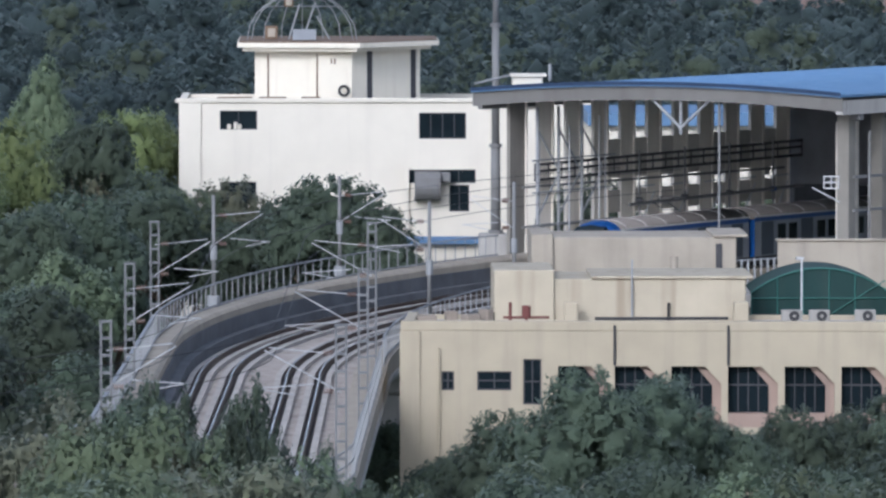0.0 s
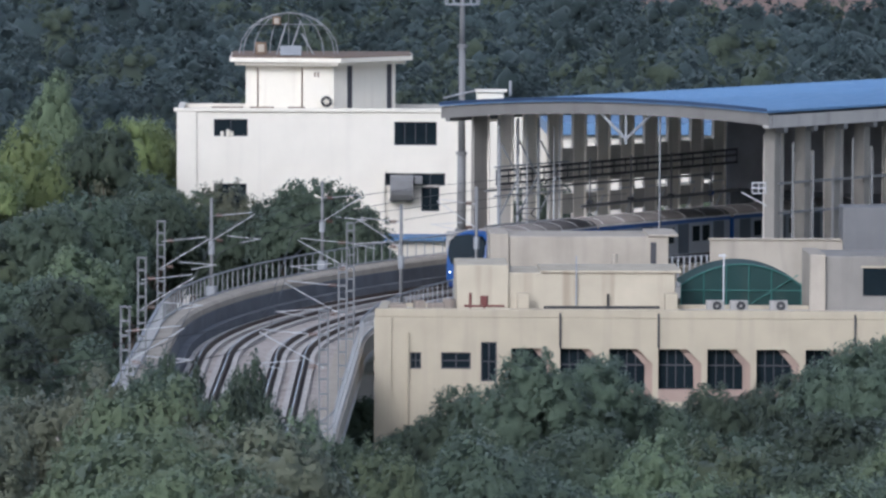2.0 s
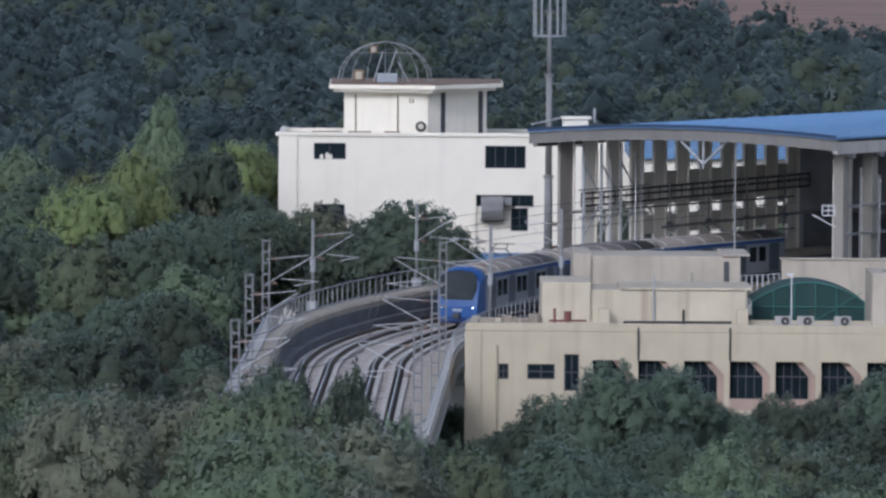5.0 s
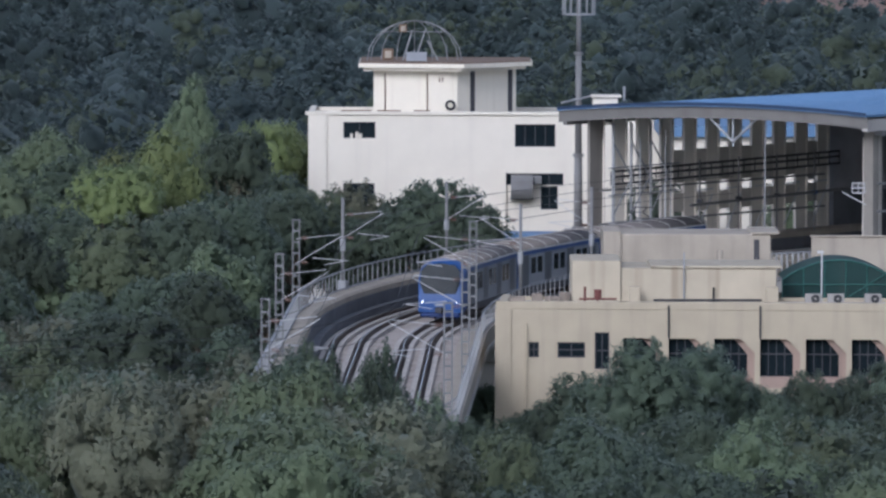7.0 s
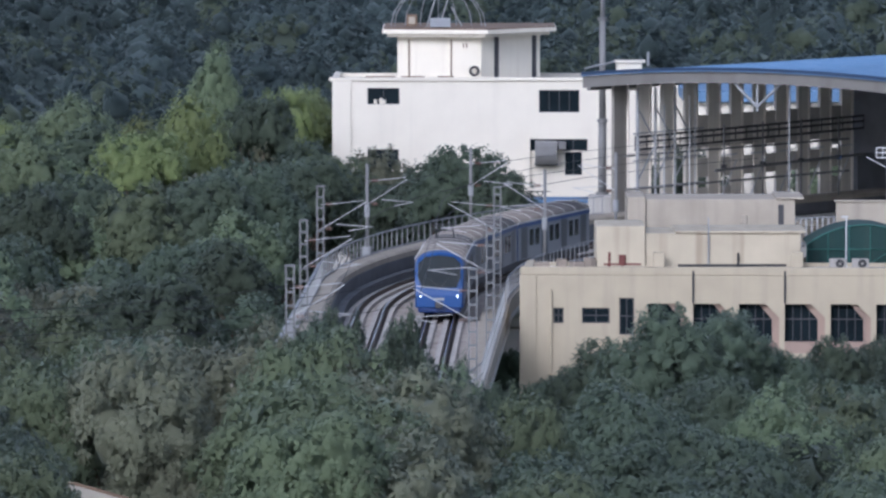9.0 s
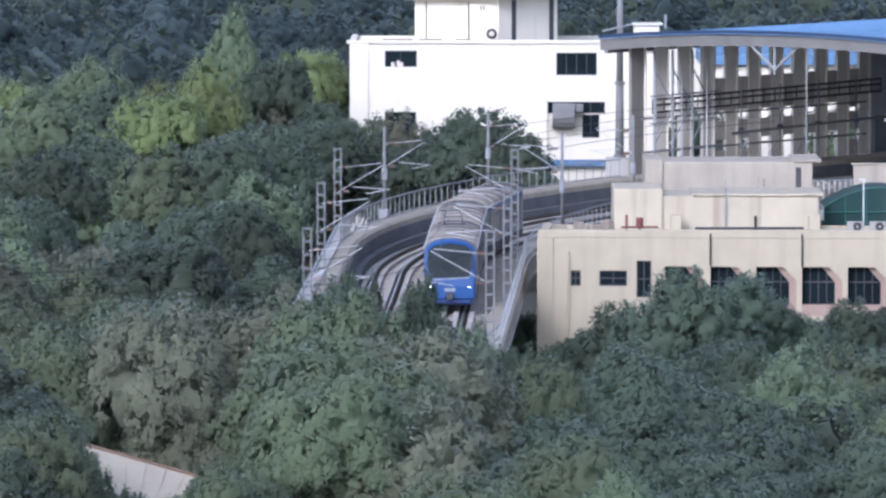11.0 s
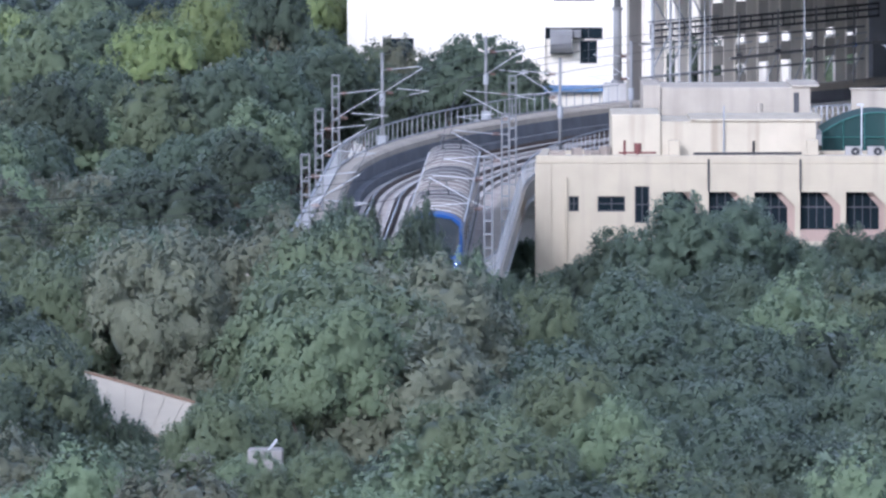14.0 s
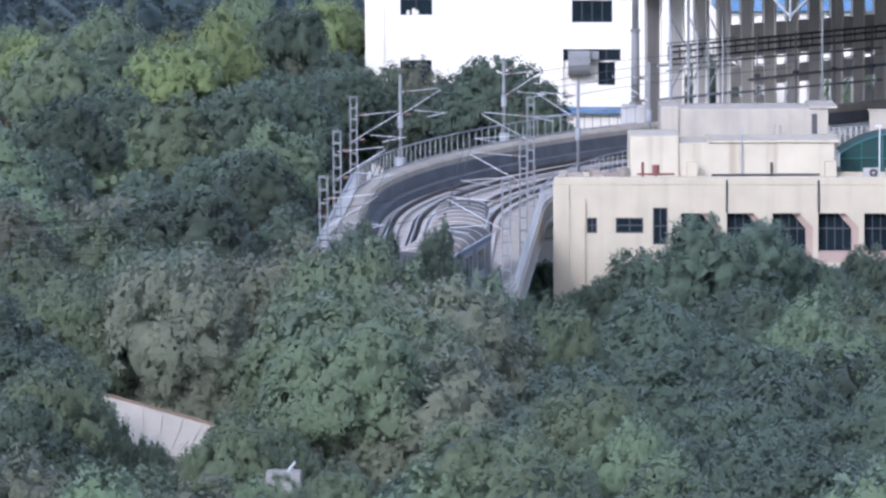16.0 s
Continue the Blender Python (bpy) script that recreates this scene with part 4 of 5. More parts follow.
def front_building():
    b = thing("cream_building", "long cream concrete building with chamfered window bays", "building")
    b.matrix_world = pose(4.1, 345.0, 0, 0, 0, -3.0)
    L, top = 44.0, 12.75
    holes = [(1.72, 2.26, 10.2, 11.02), (3.24, 4.7, 10.2, 11.02), (5.2, 5.98, 9.6, 11.55)]
    bays = [6.69 + 2.41 * k for k in range(15)]
    holes += [(x, x + 2.12, 8.65, 11.25) for x in bays if x + 2.2 < L]
    bm = wall_with_openings(bmesh.new(), 0, L, 0, top, 0, 0.35, holes)
    part("front_wall", bm, CREAM, b)
    part("end_wall", boxes((0, 0.35, 0.35, 9.5, 0, top)), CREAM, b)
    part("end_wall", boxes((L - 0.35, L, 0.35, 9.5, 0, top)), CREAM, b)
    part("back_wall", boxes((0, L, 9.5, 9.85, 0, top)), CREAM, b)
    part("roof_slab", boxes((0.35, L - 0.35, 0.35, 9.5, top - 0.5, top - 0.2)), CONCRETE, b)
    part("parapet", boxes((-0.02, L + 0.02, -0.03, 0.4, top, top + 0.42), bevel=0.03), CREAM, b)
    part("parapet", boxes((-0.06, 0.4, 0.4, 9.8, top, top + 0.1), bevel=0.03), CREAM, b)
    part("corner_pilaster", boxes((-0.05, 0.8, -0.1, -0.002, 0, top - 0.002)), CREAM, b)
    part("downpipe", tubes([((1.62, -0.09, 4), (1.62, -0.09, 12.0))], 0.06), CREAM, b)
    for x in (9.1, 13.93, 23.57):
        part("drain_pipe", tubes([((x, -0.07, 11.3), (x, -0.07, 13.0))], 0.055), DARK_GREY, b)
    for h in holes[:3]:
        window(b, *h, 0.05, bars=1, rows=2)
    for h in holes[3:]:
        bay(b, *h)
    part("floor", boxes((0.4, L - 0.4, 0.4, 9.4, 8.0, 8.3)), CONCRETE, b)
    part("partition", boxes((0.4, L - 0.4, 3.5, 3.7, 0.3, 12.1)), DARK_ROOM, b)


def bay(b, x0, x1, z0, z1):
    """A deep window bay: chamfered corner, pink reveals, dark barred window set back."""
    c = 0.72
    bm = bmesh.new()
    tri = [(x1, z1), (x1 - c, z1), (x1, z1 - c)]
    f = [bm.verts.new((x, -0.003, z)) for x, z in tri]
    g = [bm.verts.new((x, 0.34, z)) for x, z in tri]
    bm.faces.new(f[::-1]), bm.faces.new(g)
    for i in range(3):
        j = (i + 1) % 3
        bm.faces.new((f[i], f[j], g[j], g[i]))
    bmesh.ops.recalc_face_normals(bm, faces=bm.faces[:])
    part("corner_web", bm, CREAM, b)
    # sloping pink reveal, right cheek and sill
    bm = bmesh.new()
    q = [(x1 - c - 0.38, z1), (x1 - c, z1), (x1, z1 - c), (x1, z0), (x1 - 0.38, z0), (x1 - 0.38, z1 - c - 0.12)]
    f = [bm.verts.new((x, 0.36, z)) for x, z in q]
    g = [bm.verts.new((x, 0.50, z)) for x, z in q]
    bm.faces.new(f[::-1]), bm.faces.new(g)
    for i in range(6):
        j = (i + 1) % 6
        bm.faces.new((f[i], f[j], g[j], g[i]))
    bmesh.ops.recalc_face_normals(bm, faces=bm.faces[:])
    part("reveal", bm, PINK, b, "faded pink reveal")
    part("sill", boxes((x0, x1 - 0.4, 0.06, 0.5, z0, z0 + 0.6)), PINK, b, "faded pink sill")
    w = part("window", boxes((x0, x1 - 0.39, 0.55, 0.59, z0 + 0.6, z1)), GLASS, b)
    for k in range(1, 4):
        xm = x0 + (x1 - 0.39 - x0) * k / 4
        part("mullion", boxes((xm - 0.025, xm + 0.025, 0.5, 0.549, z0 + 0.6, z1)), DARK_GREY, w)
    part("transom", boxes((x0, x1 - 0.39, 0.51, 0.545, z0 + 1.74, z0 + 1.81)), DARK_GREY, w)


front_building()


NET_FRAME = material("green_painted_tube", (0.04, 0.14, 0.12), 0.7, vary=0.2)
AC_CASE = material("dull_ac_case", (0.30, 0.285, 0.26), 0.7, vary=0.1, stain=0.4, streak=True)
SLATE = material("dull_grey_render", (0.15, 0.15, 0.15), 0.85, vary=0.12, stain=0.4, streak=True)


def roof_blocks():
    b = thing("lower_roof_block", "yellowed cream plastered block on the roof of the cream building", "block")
    part("body", boxes((8.4, 19.3, 352.5, 357.5, 12.4, 14.45), bevel=0.05), YELLOWED, b)
    part("end_bay", boxes((8.25, 10.9, 352.3, 357.6, 12.4, 14.85), bevel=0.05), YELLOWED, b)
    part("coping", boxes((12.5, 19.6, 352.36, 357.6, 14.45, 14.58), bevel=0.03), YELLOWED, b)
    part("downpipe", tubes([((14.3, 352.35, 12.5), (14.3, 352.35, 15.3))], 0.05), STEEL, b)
    part("downpipe", tubes([((15.9, 352.35, 12.5), (15.9, 352.35, 13.4))], 0.06), BLACK, b)
    part("post", boxes((11.3, 11.9, 351.2, 351.8, 12.4, 13.5), bevel=0.04), CREAM, b)
    part("post", boxes((18.7, 19.35, 351.2, 351.8, 12.4, 13.5), bevel=0.04), CREAM, b)
    u = thing("upper_roof_block", "bare grey concrete block behind the lower roof block", "block")
    part("body", boxes((10.5, 19.5, 362, 367, 12.4, 15.7), bevel=0.06), PALE_CONCRETE, u)
    part("end_pier", boxes((10.2, 11.2, 361.8, 367, 12.4, 15.85), bevel=0.04), PALE_CONCRETE, u)
    part("coping", boxes((18.4, 20.0, 361.85, 367, 15.7, 15.82), bevel=0.03), PALE_CONCRETE, u)
    # no hollow here: a flat dark strip paints the recess's shade
    part("recess", boxes((18.55, 18.85, 361.95, 361.998, 12.9, 15.4)), DARK_GREY, u)
    part("vent_pipe", tubes([((16.6, 360.5, 13), (16.6, 360.5, 14.9))], 0.18, 8), PALE_CONCRETE, u)
    e = thing("end_roof_block", "cream plastered roof room with one dark window", "block")
    # cream body in shadow: the shade is put into this darker colour
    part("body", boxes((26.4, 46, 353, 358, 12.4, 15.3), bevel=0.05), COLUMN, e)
    part("pier", boxes((26.1, 26.9, 352.7, 358, 12.4, 15.4), bevel=0.04), PALE_CONCRETE, e)
    part("window", boxes((28.8, 30.6, 352.93, 352.99, 13.3, 14.7)), GLASS, e)
    part("frame", boxes((28.7, 30.7, 352.9, 352.93, 14.7, 14.8)), CREAM, e)
    k = thing("grey_stair_block", "grey concrete stair block against the platform wall", "block")
    part("body", boxes((30.6, 33.6, 386, 389, 0, 15.9), bevel=0.06), SLATE, k)
    part("side_body", boxes((33.6, 40, 386, 389, 0, 15.0), bevel=0.06), CONCRETE, k)
    set_back(k)
    # green netting arch
    g = thing("green_netting_shed", "shed with an arched front hung with green netting", "shed")
    bm = bmesh.new()
    arc = [(20.0 + 6.2 * i / 16, 12.3 + 2.15 * math.sin(math.pi * (0.12 + 0.76 * i / 16)) ** 0.7) for i in range(17)]
    lo = [bm.verts.new((x, 359.5, 12.0)) for x, z in arc]
    hi = [bm.verts.new((x, 359.5, z)) for x, z in arc]
    bk = [bm.verts.new((x, 364, z)) for x, z in arc]
    for i in range(16):
        bm.faces.new((lo[i], lo[i + 1], hi[i + 1], hi[i]))
        bm.faces.new((hi[i], hi[i + 1], bk[i + 1], bk[i]))
    part("net", bm, GREEN_NET, g)
    for i in (0, 3, 6, 9, 12, 16):
        x, z = arc[i]
        part("frame_post", tubes([((x, 359.42, 12.2), (x, 359.42, z))], 0.03), NET_FRAME, g)
    part("frame_arch", tubes([((a[0], 359.42, a[1]), (b_[0], 359.42, b_[1])) for a, b_ in zip(arc, arc[1:])], 0.04), NET_FRAME, g)
    part("cross_bar", tubes([((20.0, 359.42, 13.1), (26.2, 359.42, 13.1)), ((23.6, 359.4, 12.4), (26.0, 359.4, 13.9))], 0.03), NET_FRAME, g)
    l = thing("roof_lamp_post", "thin white lamp post on the roof of the cream building", "lamp post")
    part("pole", tubes([((21.7, 352, 12.4), (21.7, 352, 15.3))], 0.04, 8), WHITE_STEEL, l)
    part("head", boxes((21.45, 21.8, 351.9, 352.1, 15.3, 15.42), bevel=0.03), WHITE_STEEL, l)


roof_blocks()


def air_con(x):
    a = thing("air_conditioner", "white outdoor air-conditioning unit on the roof", "air conditioner", pose(x, 351.0, 12.56), group="roof air conditioners")
    part("case", boxes((-0.45, 0.45, -0.18, 0.18, 0.06, 0.62), bevel=0.03), AC_CASE, a)
    part("fan_grille", tube(bmesh.new(), (0.1, -0.2, 0.36), (0.1, -0.181, 0.36), 0.23, 18), BLACK, a, "round dark fan grille")
    part("fan_hub", tube(bmesh.new(), (0.1, -0.215, 0.36), (0.1, -0.201, 0.36), 0.07, 12), AC_CASE, a)
    for sx in (-0.35, 0.35):
        part("foot", boxes((sx - 0.04, sx + 0.04, -0.2, 0.2, 0.0, 0.06)), BLACK, a)
    return a


for x in (21.2, 22.4, 24.4):
    air_con(x)

q = thing("roof_pipe", "dark pipe lying along the roof edge of the cream building", "pipe")
part("pipe", tubes([((12.6, 350.6, 12.84), (18.4, 350.6, 12.85))], 0.07, 8), BLACK, q)
for x in (12.9, 15.4, 17.9):
    part("saddle", boxes((x - 0.08, x + 0.08, 350.5, 350.7, 12.55, 12.78)), PALE_CONCRETE, q)
# clutter on the roofs
for k, (x, y, sx, sz) in enumerate(((5.3, 352.0, 0.9, 0.35), (6.4, 352.6, 0.5, 0.5), (7.2, 351.4, 0.7, 0.45), (7.9, 352.2, 0.45, 0.6))):
    q = thing("rubble_block", "weathered brown masonry block lying on the roof", "block", pose(x, y, 12.55, 0, 0, 15 * k))
    part("block", boxes((-sx / 2, sx / 2, -0.3, 0.3, 0, sz), bevel=0.06), RUBBLE, q)
for x, l in ((-4.6, 2.2), (-2.2, 1.7), (0.2, 1.2)):
    q = thing("timber_plank", "weathered brown plank lying on the white building's parapet", "plank", pose(x, 480.2, 17.37, 0, 0, 3))
    part("board", boxes((-l / 2, l / 2, -0.12, 0.12, 0, 0.09), bevel=0.015), RUST, q)

# red valves and pipes on the roof corner
v = thing("fire_hydrant_pipe", "dull red hydrant valve and pipe on the roof", "hydrant")
part("riser", tubes([((8.9, 350, 12.5), (8.9, 350, 13.6))], 0.07, 8), RED_PAINT, v)
part("riser", tubes([((9.6, 350, 12.5), (9.6, 350, 13.1))], 0.07, 8), RED_PAINT, v)
part("valve", tube(bmesh.new(), (9.6, 350, 12.95), (9.6, 350, 13.45), 0.2, 10), RED_PAINT, v)
part("cross_pipe", tubes([((8.6, 350, 12.95), (10.6, 350, 12.95))], 0.06), RED_PAINT, v)

# sheet-roofed house and tank on the slope among the trees
s = thing("sheet_roof_house", "small house with a pale weathered sheet roof among the trees", "house", pose(-11.9, 238, 6.6))
s.scale = (1.22, 1.1, 1.0)
part("wall", boxes((-1.1, 1.1, -0.8, 1.2, -5.5, 4.0)), CREAM, s)
bm = bmesh.new()
top = [bm.verts.new(p) for p in ((-1.25, -1.3, 4.75), (1.2, -1.3, 4.15), (1.8, 1.5, 5.05), (-1.8, 1.5, 6.3))]
low = [bm.verts.new(v.co + Vector((0, 0.06, -0.14))) for v in top]
bm.faces.new(top), bm.faces.new(low[::-1])
for i in range(4):
    bm.faces.new((low[i], low[(i + 1) % 4], top[(i + 1) % 4], top[i]))
part("roof", bm, SHEET, s, "pale sheet roof")
part("ridge_cap", tubes([((-1.8, 1.5, 6.32), (1.8, 1.5, 5.07))], 0.07, 6), RUST, s, "rusty ridge cap")
part("gable", prism([(-1.0, 1.21), (1.0, 1.21), (1.0, 1.4), (-1.0, 1.4)], -5.5, 4.8), CREAM, s)
for i in range(6):
    f = (i + 0.5) / 6
    part("roof_seam", tubes([((-1.25 + 2.45 * f, -1.3, 4.76 - 0.6 * f), (-1.8 + 3.6 * f, 1.5, 6.31 - 1.25 * f))], 0.012, 4), SHEET, s)
TANK = material("weathered_tank_concrete", (0.27, 0.255, 0.235), 0.9, vary=0.2, stain=0.5, streak=True)
k = thing("water_tank", "small grey concrete water tank among the trees", "tank", pose(-6.6, 222, 8.02))
part("body", boxes((-0.6, 0.6, -0.5, 0.5, -5.0, 4.0), bevel=0.05), TANK, k)
part("pipe", tubes([((0.1, -0.3, 3.95), (0.4, -0.3, 4.35))], 0.05), WHITE_STEEL, k)


# ---- trees ----
def ball(level):
    """Corners and faces of a unit ball of 20 or 80 triangles."""
    bm = bmesh.new()
    bmesh.ops.create_icosphere(bm, subdivisions=level, radius=1.0)
    bm.verts.index_update()
    vs = np.array([v.co[:] for v in bm.verts])
    fs = np.array([[v.index for v in f.verts] for f in bm.faces])
    bm.free()
    return vs, fs


SMALL_BALL, BALL = ball(1), ball(2)


def unit(v):
    return v / np.linalg.norm(v, axis=-1, keepdims=True)


def lumps(rng, shape, c, r, out, lean, squash=(1, 1, 1), rough=0.12):
    """Uneven balls of radii r about the places c, shaded partly as the larger form whose outward way is out."""
    vs, fs = shape
    n, k = len(c), len(vs)
    d = vs[None] * rng.uniform(1 - rough, 1 + rough, (n, k, 1)) * np.array(squash)
    co = (c[:, None] + d * np.asarray(r).reshape(-1, 1, 1)).reshape(-1, 3)
    nor = unit(unit(d) * (1 - lean) + out[:, None] * lean).reshape(-1, 3)
    idx = (fs[None] + (np.arange(n) * k)[:, None, None]).reshape(-1, 3)
    return co, idx, nor


def blades(rng, c, nor, s):
    """Three-cornered leaf blades about the places c, roughly square to nor."""
    soft = unit(nor)
    nor = unit(soft + rng.normal(size=nor.shape) * 0.4)
    t = unit(np.cross(nor, rng.normal(size=nor.shape)))
    b = np.cross(nor, t)
    s = s[:, None]
    co = np.stack([c - t * s * 0.7 - b * s * 0.55, c + t * s * 1.1, c - t * s * 0.5 + b * s * 0.6], 1).reshape(-1, 3)
    return co, np.arange(3 * len(c)).reshape(-1, 3), np.repeat(soft, 3, 0)


def foliage(rng, cen, rad, tufts, tuft_r, leaves, size, middle, shape=BALL):
    """Lobes at cen covered with tufts of leaves: dense balls inside, leaf-bound tufts over them."""
    n = len(cen)
    which = np.repeat(np.arange(n), tufts)
    k = (np.tile(np.arange(tufts), n) + 0.5) / tufts
    turn = np.tile(np.arange(tufts) * 2.39996, n) + which * 1.7
    flat = np.sqrt(1 - (1 - 2 * k) ** 2)
    d = unit(np.stack([flat * np.cos(turn), flat * np.sin(turn), 1 - 2 * k], 1) + rng.normal(size=(len(which), 3)) * 0.16)
    tc = cen[which] + d * rad[which][:, None] * rng.uniform(0.82, 1.08, (len(which), 1))
    # leave out what lies deep in another lobe, or underneath
    deep = (np.linalg.norm(tc[:, None] - cen[None], axis=2) < 0.8 * rad[None]).any(1)
    keep = ~deep & (d[:, 2] > -0.55)
    tc, d, which = tc[keep], d[keep], which[keep]
    tr = tuft_r * rng.uniform(0.65, 1.3, len(tc))
    big = unit(cen - middle + np.array([0, 0, 0.4]))
    form = unit(d * 0.75 + big[which] * 0.5)
    e = unit(rng.normal(size=(len(tc), leaves, 3)) + d[:, None] * 0.9)
    lc = tc[:, None] + e * (tr[:, None] * rng.uniform(0.55, 1.35, (len(tc), leaves)))[:, :, None]
    ln = e * 0.4 + form[:, None] * 0.7 + rng.normal(size=e.shape) * 0.16
    k = len(tc) * leaves
    g = unit(rng.normal(size=(len(tc), 6, 3)) + d[:, None] * 0.5)
    gc = tc[:, None] + g * (tr * 0.45)[:, None, None]
    gn = g * 0.3 + form[:, None] * 0.8
    return [lumps(rng, shape, cen, rad * 0.5, big, 0.3, rough=0.25),
            blades(rng, gc.reshape(-1, 3), gn.reshape(-1, 3), np.repeat(tr * 0.62, 6)),
            blades(rng, lc.reshape(-1, 3), ln.reshape(-1, 3), size * rng.uniform(0.55, 1.4, k))]


def crown_mesh(name, seed, radius, height, lobes, tufts, leaves, size, mat):
    """An uneven crown of many lobes, each bound with tufts of leaves; its base lies at z 0."""
    rng = np.random.default_rng(seed)
    rad = rng.uniform(0.24, 0.43, lobes) * radius
    turn = (np.arange(lobes) * 2.39996 + rng.uniform(-0.5, 0.5, lobes))
    f = np.sqrt((np.arange(lobes) + 0.5) / lobes)
    rr = f * radius * 0.74 * rng.uniform(0.85, 1.08, lobes)
    dome = np.sqrt(np.clip(1 - (rr / radius) ** 2, 0, 1))
    cen = np.stack([rr * np.cos(turn), rr * np.sin(turn), height * (0.04 + 0.76 * dome ** 1.5 * rng.uniform(0.7, 1.08, lobes))], 1)
    cen[:, 2] += 7.1 - (cen[:, 2] + rad).max()
    return leaf_mesh(name, foliage(rng, cen, rad, tufts, radius * 0.112, leaves, size, np.array([0, 0, height * 0.3])), mat)


def leaf_mesh(name, pieces, mat):
    co, idx, nor, at0 = [], [], [], 0
    for c, i, n_ in pieces:
        co.append(c), idx.append(i + at0), nor.append(n_)
        at0 += len(c)
    co, idx, nor = np.concatenate(co), np.concatenate(idx), np.concatenate(nor)
    me = bpy.data.meshes.new(name)
    n = len(idx)
    me.vertices.add(len(co))
    me.vertices.foreach_set("co", co.astype(np.float32).ravel())
    me.loops.add(3 * n)
    me.loops.foreach_set("vertex_index", idx.astype(np.int32).ravel())
    me.polygons.add(n)
    me.polygons.foreach_set("loop_start", np.arange(0, 3 * n, 3, dtype=np.int32))
    me.polygons.foreach_set("loop_total", np.full(n, 3, dtype=np.int32))
    me.update()
    me.polygons.foreach_set("use_smooth", np.ones(n, dtype=bool))
    me.normals_split_custom_set(nor[idx.ravel()].astype(np.float32))
    me.materials.append(mat)
    return me


def trunk_bmesh(height, spread, seed):
    rng = random.Random(seed)
    bm = tube(bmesh.new(), (0, 0, 0), (0.1, 0.05, height), 0.3, 8, 0.2)
    for k in range(5):
        a = k * 1.257 + rng.uniform(-0.3, 0.3)
        tube(bm, (0.1, 0.05, height * rng.uniform(0.75, 1)), (math.cos(a) * spread * 0.6, math.sin(a) * spread * 0.6, height + spread * rng.uniform(0.3, 0.8)), 0.14, 6, 0.05)
    return bm


LABELS = {"deep": "dense broadleaf tree with dark green foliage", "mid": "broadleaf tree with mid green foliage",
          "light": "tree with yellow-green foliage, lightened as if sunlit", "olive": "broadleaf tree with dull olive foliage"}
KINDS = {}
for near in (False, True):
    for key, mat in (("deep", LEAF_DEEP), ("mid", LEAF_MID), ("light", LEAF_LIGHT), ("olive", LEAF_OLIVE)):
        KINDS[key, near] = []
        for v in range(3 if key != "light" else 2):
            if near and key == "light":
                continue
            seed = 11 * v + len(key) + 5 + 40 * near
            t = thing("tree", LABELS[key], "tree", group="trees of the wood")
            part("trunk", trunk_bmesh(4.0, 3.0, seed), BARK, t)
            part("crown", crown_mesh("crown", seed, 4.2, 7.6, 14 + 3 * v, 34, 42 if near else 26, 0.11 if near else 0.145, mat), mat, t)
            t.location = (0, -60 - 12 * v, 0)
            KINDS[key, near].append(t)
USED = set()
TREE_TOP = 10.1   # height of an unscaled tree


def tree(x, y, top, width, key, base=0.0):
    """A tree of that total height and crown width."""
    rng = random.Random(int(x * 131 + y * 17))
    v = rng.choice(KINDS[key, y < 340])
    if v.name not in USED:
        USED.add(v.name)
        o = v
    else:
        o = copy_thing(v, Matrix.Identity(4))
    o.matrix_basis = pose(x, y, base, 0, 0, rng.uniform(0, 360))
    h = top - base
    crown_h = min(max(0.92 * width, 0.45 * h), 0.92 * h)
    for c in o.children:
        if c.name.startswith("crown"):
            c.location, c.scale = (0, 0, h - crown_h), (width / 8.6, width / 8.6, crown_h / 7.2)
        else:
            c.scale = (width / 8.6, width / 8.6, (h - crown_h * 0.45) / 6.4)
    return o


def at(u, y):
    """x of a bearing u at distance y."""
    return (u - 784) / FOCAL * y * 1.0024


def clear_of_place(x, y, r):
    """Whether a crown of radius r keeps clear of the line, the buildings and the sheds."""
    if y < BEND_Y + 75:
        for s in range(-160, 90, 4):
            px, py, _ = along(s, -1.5)
            if math.hypot(px - x, py - y) < 5.2 + r:
                return False
    if 4 - r < x < 50 and 344 - r < y < 460:
        return False
    if -9 - r < x < 18 + r and 478 - r < y < 500:
        return False
    if 4 - r < x < 14 and 448 < y < 462:
        return False
    if math.hypot(x + 11.9, y - 239) < 3.2 + r * 0.8 or math.hypot(x + 6.6, y - 222) < 0.8 + r * 0.8:
        return False
    return True


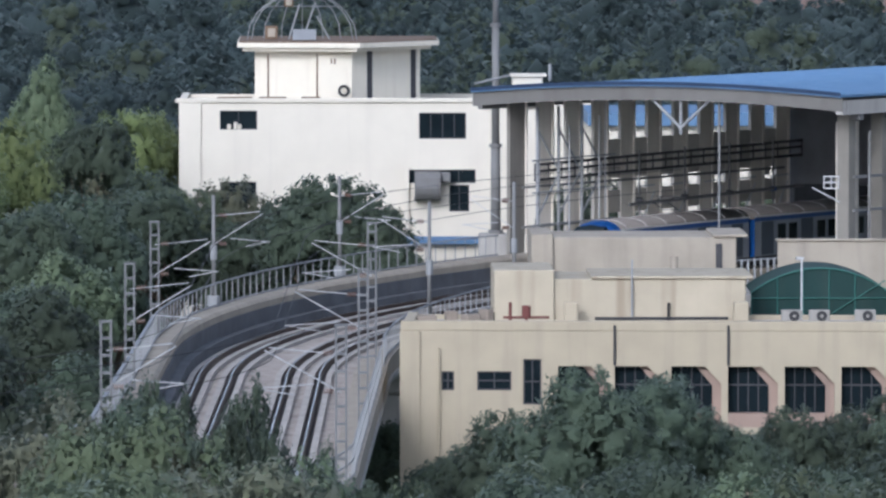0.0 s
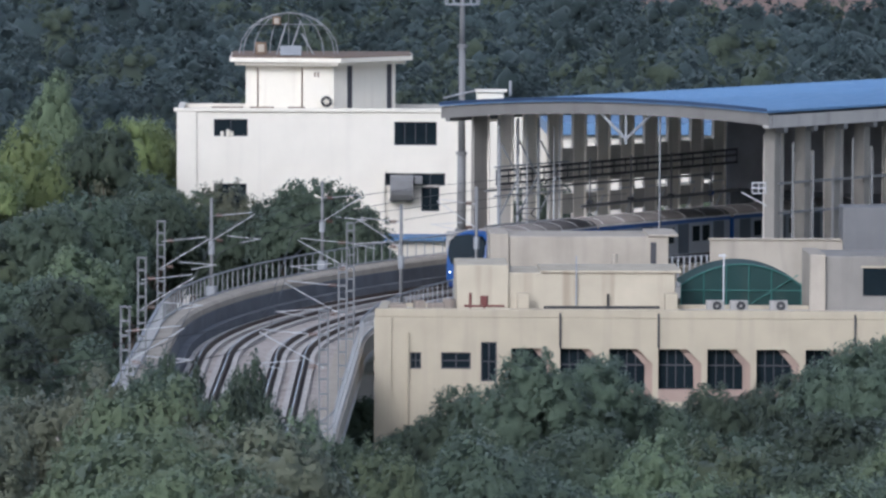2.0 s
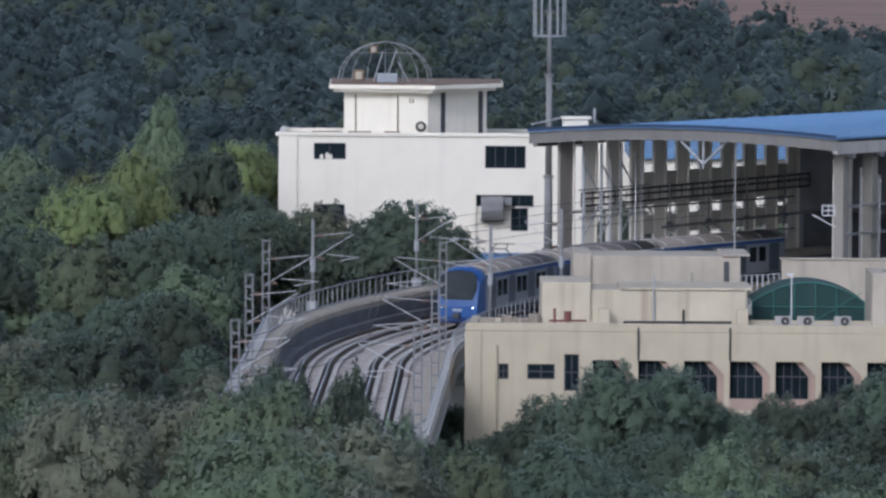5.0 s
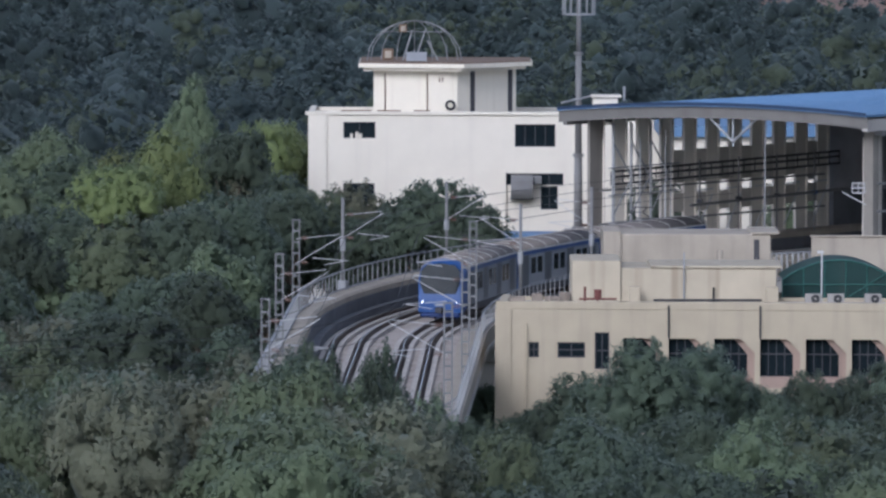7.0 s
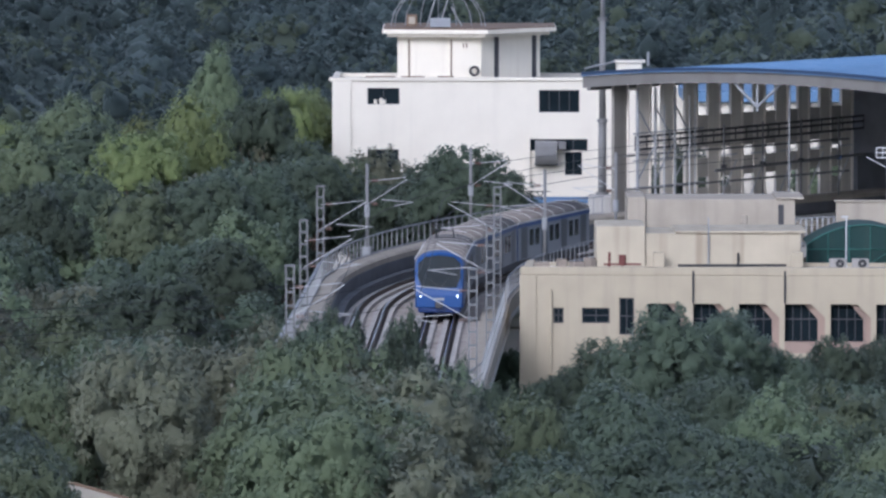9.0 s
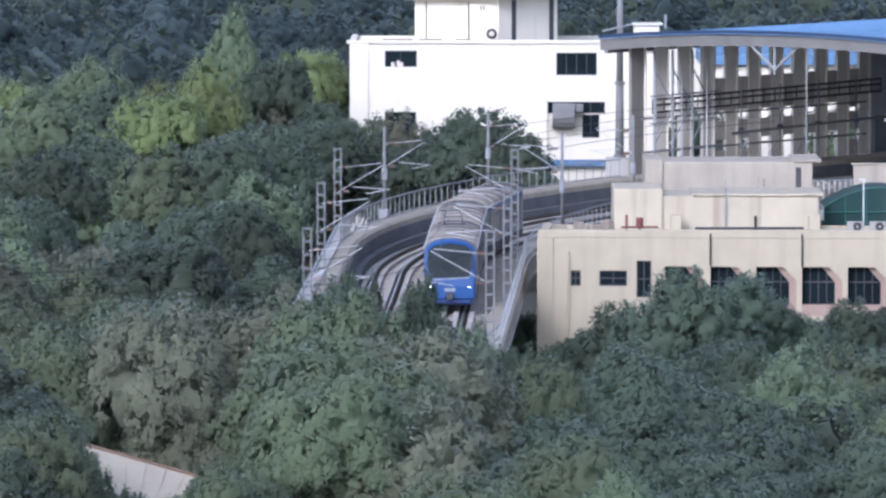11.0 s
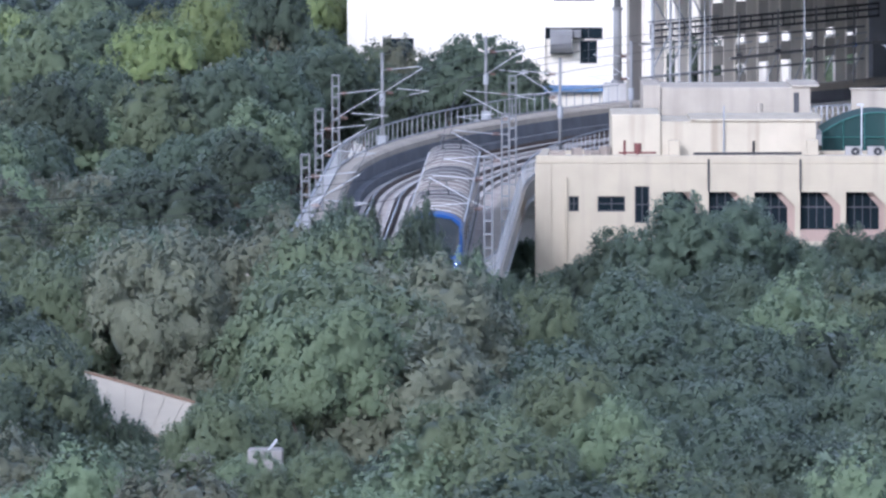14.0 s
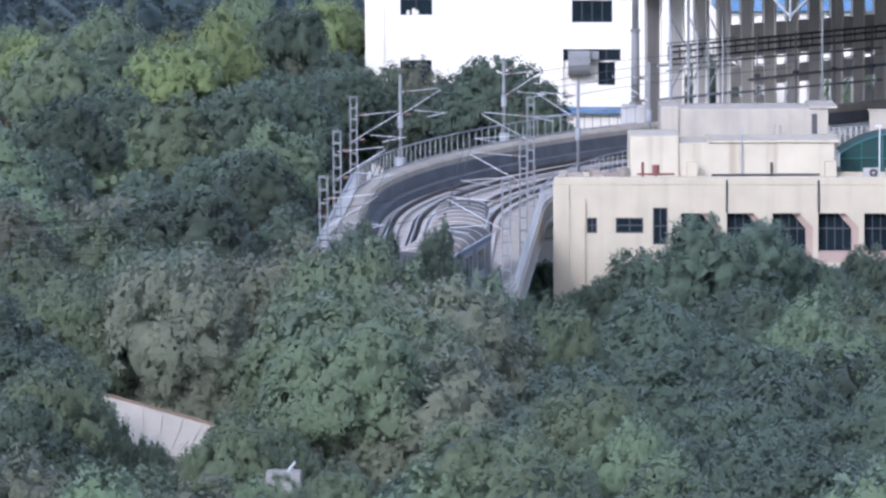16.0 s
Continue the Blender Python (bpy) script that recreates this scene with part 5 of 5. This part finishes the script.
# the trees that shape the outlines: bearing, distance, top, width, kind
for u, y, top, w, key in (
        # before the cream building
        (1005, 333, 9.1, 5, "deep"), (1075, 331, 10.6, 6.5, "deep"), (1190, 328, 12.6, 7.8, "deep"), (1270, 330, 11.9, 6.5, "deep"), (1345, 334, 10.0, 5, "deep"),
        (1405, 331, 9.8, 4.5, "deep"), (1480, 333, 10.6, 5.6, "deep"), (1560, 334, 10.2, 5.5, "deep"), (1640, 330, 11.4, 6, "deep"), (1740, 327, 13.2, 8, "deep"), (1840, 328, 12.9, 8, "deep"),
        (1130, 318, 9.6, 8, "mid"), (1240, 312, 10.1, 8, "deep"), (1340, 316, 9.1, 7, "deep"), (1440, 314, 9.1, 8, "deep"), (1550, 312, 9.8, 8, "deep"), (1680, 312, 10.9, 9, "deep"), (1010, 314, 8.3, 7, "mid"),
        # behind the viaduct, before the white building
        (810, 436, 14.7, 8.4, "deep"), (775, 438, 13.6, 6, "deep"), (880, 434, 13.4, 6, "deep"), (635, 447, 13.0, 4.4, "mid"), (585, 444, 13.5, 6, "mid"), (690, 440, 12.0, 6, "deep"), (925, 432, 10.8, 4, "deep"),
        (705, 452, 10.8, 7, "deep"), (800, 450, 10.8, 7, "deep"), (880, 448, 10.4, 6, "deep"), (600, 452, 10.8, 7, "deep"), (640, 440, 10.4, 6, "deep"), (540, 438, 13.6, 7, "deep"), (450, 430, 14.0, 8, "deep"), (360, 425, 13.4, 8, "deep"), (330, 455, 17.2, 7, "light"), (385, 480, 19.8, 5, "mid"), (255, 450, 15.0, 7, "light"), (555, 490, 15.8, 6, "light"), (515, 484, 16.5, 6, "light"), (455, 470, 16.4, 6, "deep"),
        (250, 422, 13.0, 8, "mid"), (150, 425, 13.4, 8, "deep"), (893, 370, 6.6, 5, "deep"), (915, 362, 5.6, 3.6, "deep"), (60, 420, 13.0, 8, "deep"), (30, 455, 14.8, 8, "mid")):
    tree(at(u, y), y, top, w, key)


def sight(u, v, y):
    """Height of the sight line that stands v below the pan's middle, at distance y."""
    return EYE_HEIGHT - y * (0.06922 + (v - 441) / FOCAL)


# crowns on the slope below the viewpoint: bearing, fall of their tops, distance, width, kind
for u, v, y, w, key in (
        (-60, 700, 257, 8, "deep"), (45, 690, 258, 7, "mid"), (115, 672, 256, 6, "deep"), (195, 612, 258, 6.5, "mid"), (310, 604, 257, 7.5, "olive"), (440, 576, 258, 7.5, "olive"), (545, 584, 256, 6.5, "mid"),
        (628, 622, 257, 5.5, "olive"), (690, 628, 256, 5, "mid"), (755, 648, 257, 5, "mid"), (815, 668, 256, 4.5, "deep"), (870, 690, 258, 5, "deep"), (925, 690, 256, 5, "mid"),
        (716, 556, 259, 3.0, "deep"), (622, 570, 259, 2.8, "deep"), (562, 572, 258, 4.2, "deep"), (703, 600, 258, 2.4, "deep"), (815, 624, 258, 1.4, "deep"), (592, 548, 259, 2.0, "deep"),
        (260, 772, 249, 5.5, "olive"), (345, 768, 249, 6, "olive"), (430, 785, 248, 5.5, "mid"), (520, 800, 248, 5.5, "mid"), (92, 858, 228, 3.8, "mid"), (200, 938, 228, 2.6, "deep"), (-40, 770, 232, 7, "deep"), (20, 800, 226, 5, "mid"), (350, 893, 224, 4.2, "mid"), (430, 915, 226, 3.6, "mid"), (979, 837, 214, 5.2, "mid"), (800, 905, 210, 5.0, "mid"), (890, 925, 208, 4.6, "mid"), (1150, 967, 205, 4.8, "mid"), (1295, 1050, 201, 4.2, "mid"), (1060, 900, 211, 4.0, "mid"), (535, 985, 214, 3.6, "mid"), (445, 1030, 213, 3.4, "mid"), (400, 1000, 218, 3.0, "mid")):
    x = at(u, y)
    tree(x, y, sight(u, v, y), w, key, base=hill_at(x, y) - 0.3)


def fill_trees():
    rng = random.Random(4)
    keys = ["deep", "deep", "mid", "olive", "mid"]
    pale = ["mid", "olive", "mid", "deep", "olive"]
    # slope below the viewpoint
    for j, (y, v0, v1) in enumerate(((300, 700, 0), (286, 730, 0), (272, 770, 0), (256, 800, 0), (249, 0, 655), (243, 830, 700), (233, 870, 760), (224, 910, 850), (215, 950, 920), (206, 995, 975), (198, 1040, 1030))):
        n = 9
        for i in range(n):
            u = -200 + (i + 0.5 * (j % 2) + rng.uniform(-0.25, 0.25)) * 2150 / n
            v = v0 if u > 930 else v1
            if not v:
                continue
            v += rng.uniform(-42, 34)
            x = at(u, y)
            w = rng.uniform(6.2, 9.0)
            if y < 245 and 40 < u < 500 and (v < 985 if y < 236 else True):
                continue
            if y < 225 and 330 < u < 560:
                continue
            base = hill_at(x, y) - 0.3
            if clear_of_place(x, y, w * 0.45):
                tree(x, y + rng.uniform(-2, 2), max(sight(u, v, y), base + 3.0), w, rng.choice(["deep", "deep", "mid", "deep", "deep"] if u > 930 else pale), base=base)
    # bushes on the flat ground under the sight lines
    for i in range(16):
        y, u = rng.uniform(300, 330), rng.uniform(-200, 1900)
        x = at(u, y)
        if clear_of_place(x, y, 2.4):
            tree(x, y, rng.uniform(4, 6.5), rng.uniform(4, 6), rng.choice(keys))
    # wood beside and behind the line
    for j in range(16):
        y = 330 + j * 13
        n = 9
        for i in range(n):
            u = -200 + (i + 0.5 * (j % 2) + rng.uniform(-0.25, 0.25)) * 2100 / n
            x = at(u, y) + rng.uniform(-1.5, 1.5)
            w = rng.uniform(7, 9.5)
            if y < 440 and u > 500:
                continue
            if y > 470 and u > 560:
                if not clear_of_place(x, y, w * 0.5) or y < 500:
                    continue
            top = rng.uniform(9.5, 12.5) if y < 440 else rng.uniform(11.0, 14.0)
            if clear_of_place(x, y, w * 0.5):
                tree(x, y + rng.uniform(-4, 4), top, w, rng.choice(keys + (["light"] if 430 < y < 540 and u < 560 else [])))


fill_trees()


def far_wood():
    """The woods beyond, crown behind crown, in one object for each tint."""
    rng = np.random.default_rng(9)
    base = []
    for m in ("deep", "mid", "olive"):
        base.append([])
    y = 545.0
    while y < 1900:
        half = y * 0.098 + 12
        step = 9.0 + (y - 540) * 0.009
        x = -half - rng.uniform(0, step)
        while x < half * 1.05:
            cx, cy = x + rng.uniform(-2, 2), y + rng.uniform(-0.4, 0.4) * step
            bare = cy > 1120 and cx > 62 + 14 * math.sin(cy / 60) and cy < 1790
            if not bare:
                base[int(rng.choice(3, p=[0.5, 0.3, 0.2]))].append((cx, cy, rng.uniform(6.5, 12) if cy > 700 else rng.uniform(9, 14), rng.uniform(3.6, 5.8)))
            x += step
        y += step * 1.5
    # the far leaf colour paints haze over most of the wood
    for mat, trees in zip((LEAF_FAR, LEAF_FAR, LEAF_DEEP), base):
        pieces = []
        for cx, cy, top, r in trees:
            k = 7 if cy < 700 else 5
            turn, rr = rng.uniform(0, 6.28, k), r * np.sqrt(rng.uniform(0.02, 0.6, k))
            cen = np.stack([cx + rr * np.cos(turn), cy + rr * np.sin(turn), top * (0.84 - 0.36 * (rr / r) ** 2 * rng.uniform(0.7, 1.5, k))], 1)
            rad = r * rng.uniform(0.34, 0.52, k)
            pieces.append(lumps(rng, SMALL_BALL, np.array([[cx, cy, top * 0.38]]), [r * 0.95], np.array([[0, 0, 1.0]]), 0.2, (1, 1, top * 0.4 / r)))
            pieces += foliage(rng, cen, rad, 8 if cy < 700 else 6 if cy < 1000 else 4, r * (0.16 if cy < 700 else 0.2), 13 if cy < 700 else 8, 0.2 if cy < 700 else 0.3 if cy < 1000 else 0.42, np.array([cx, cy, top * 0.4]), SMALL_BALL)
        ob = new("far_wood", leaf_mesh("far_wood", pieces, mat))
        tagged(ob, "distant wood of broadleaf trees, haze painted into the leaves", "wood", kind="stuff")


far_wood()
for spare in [t for kinds in KINDS.values() for t in kinds if t.name not in USED]:
    for o in (*spare.children, spare):
        bpy.data.objects.remove(o)
motions()
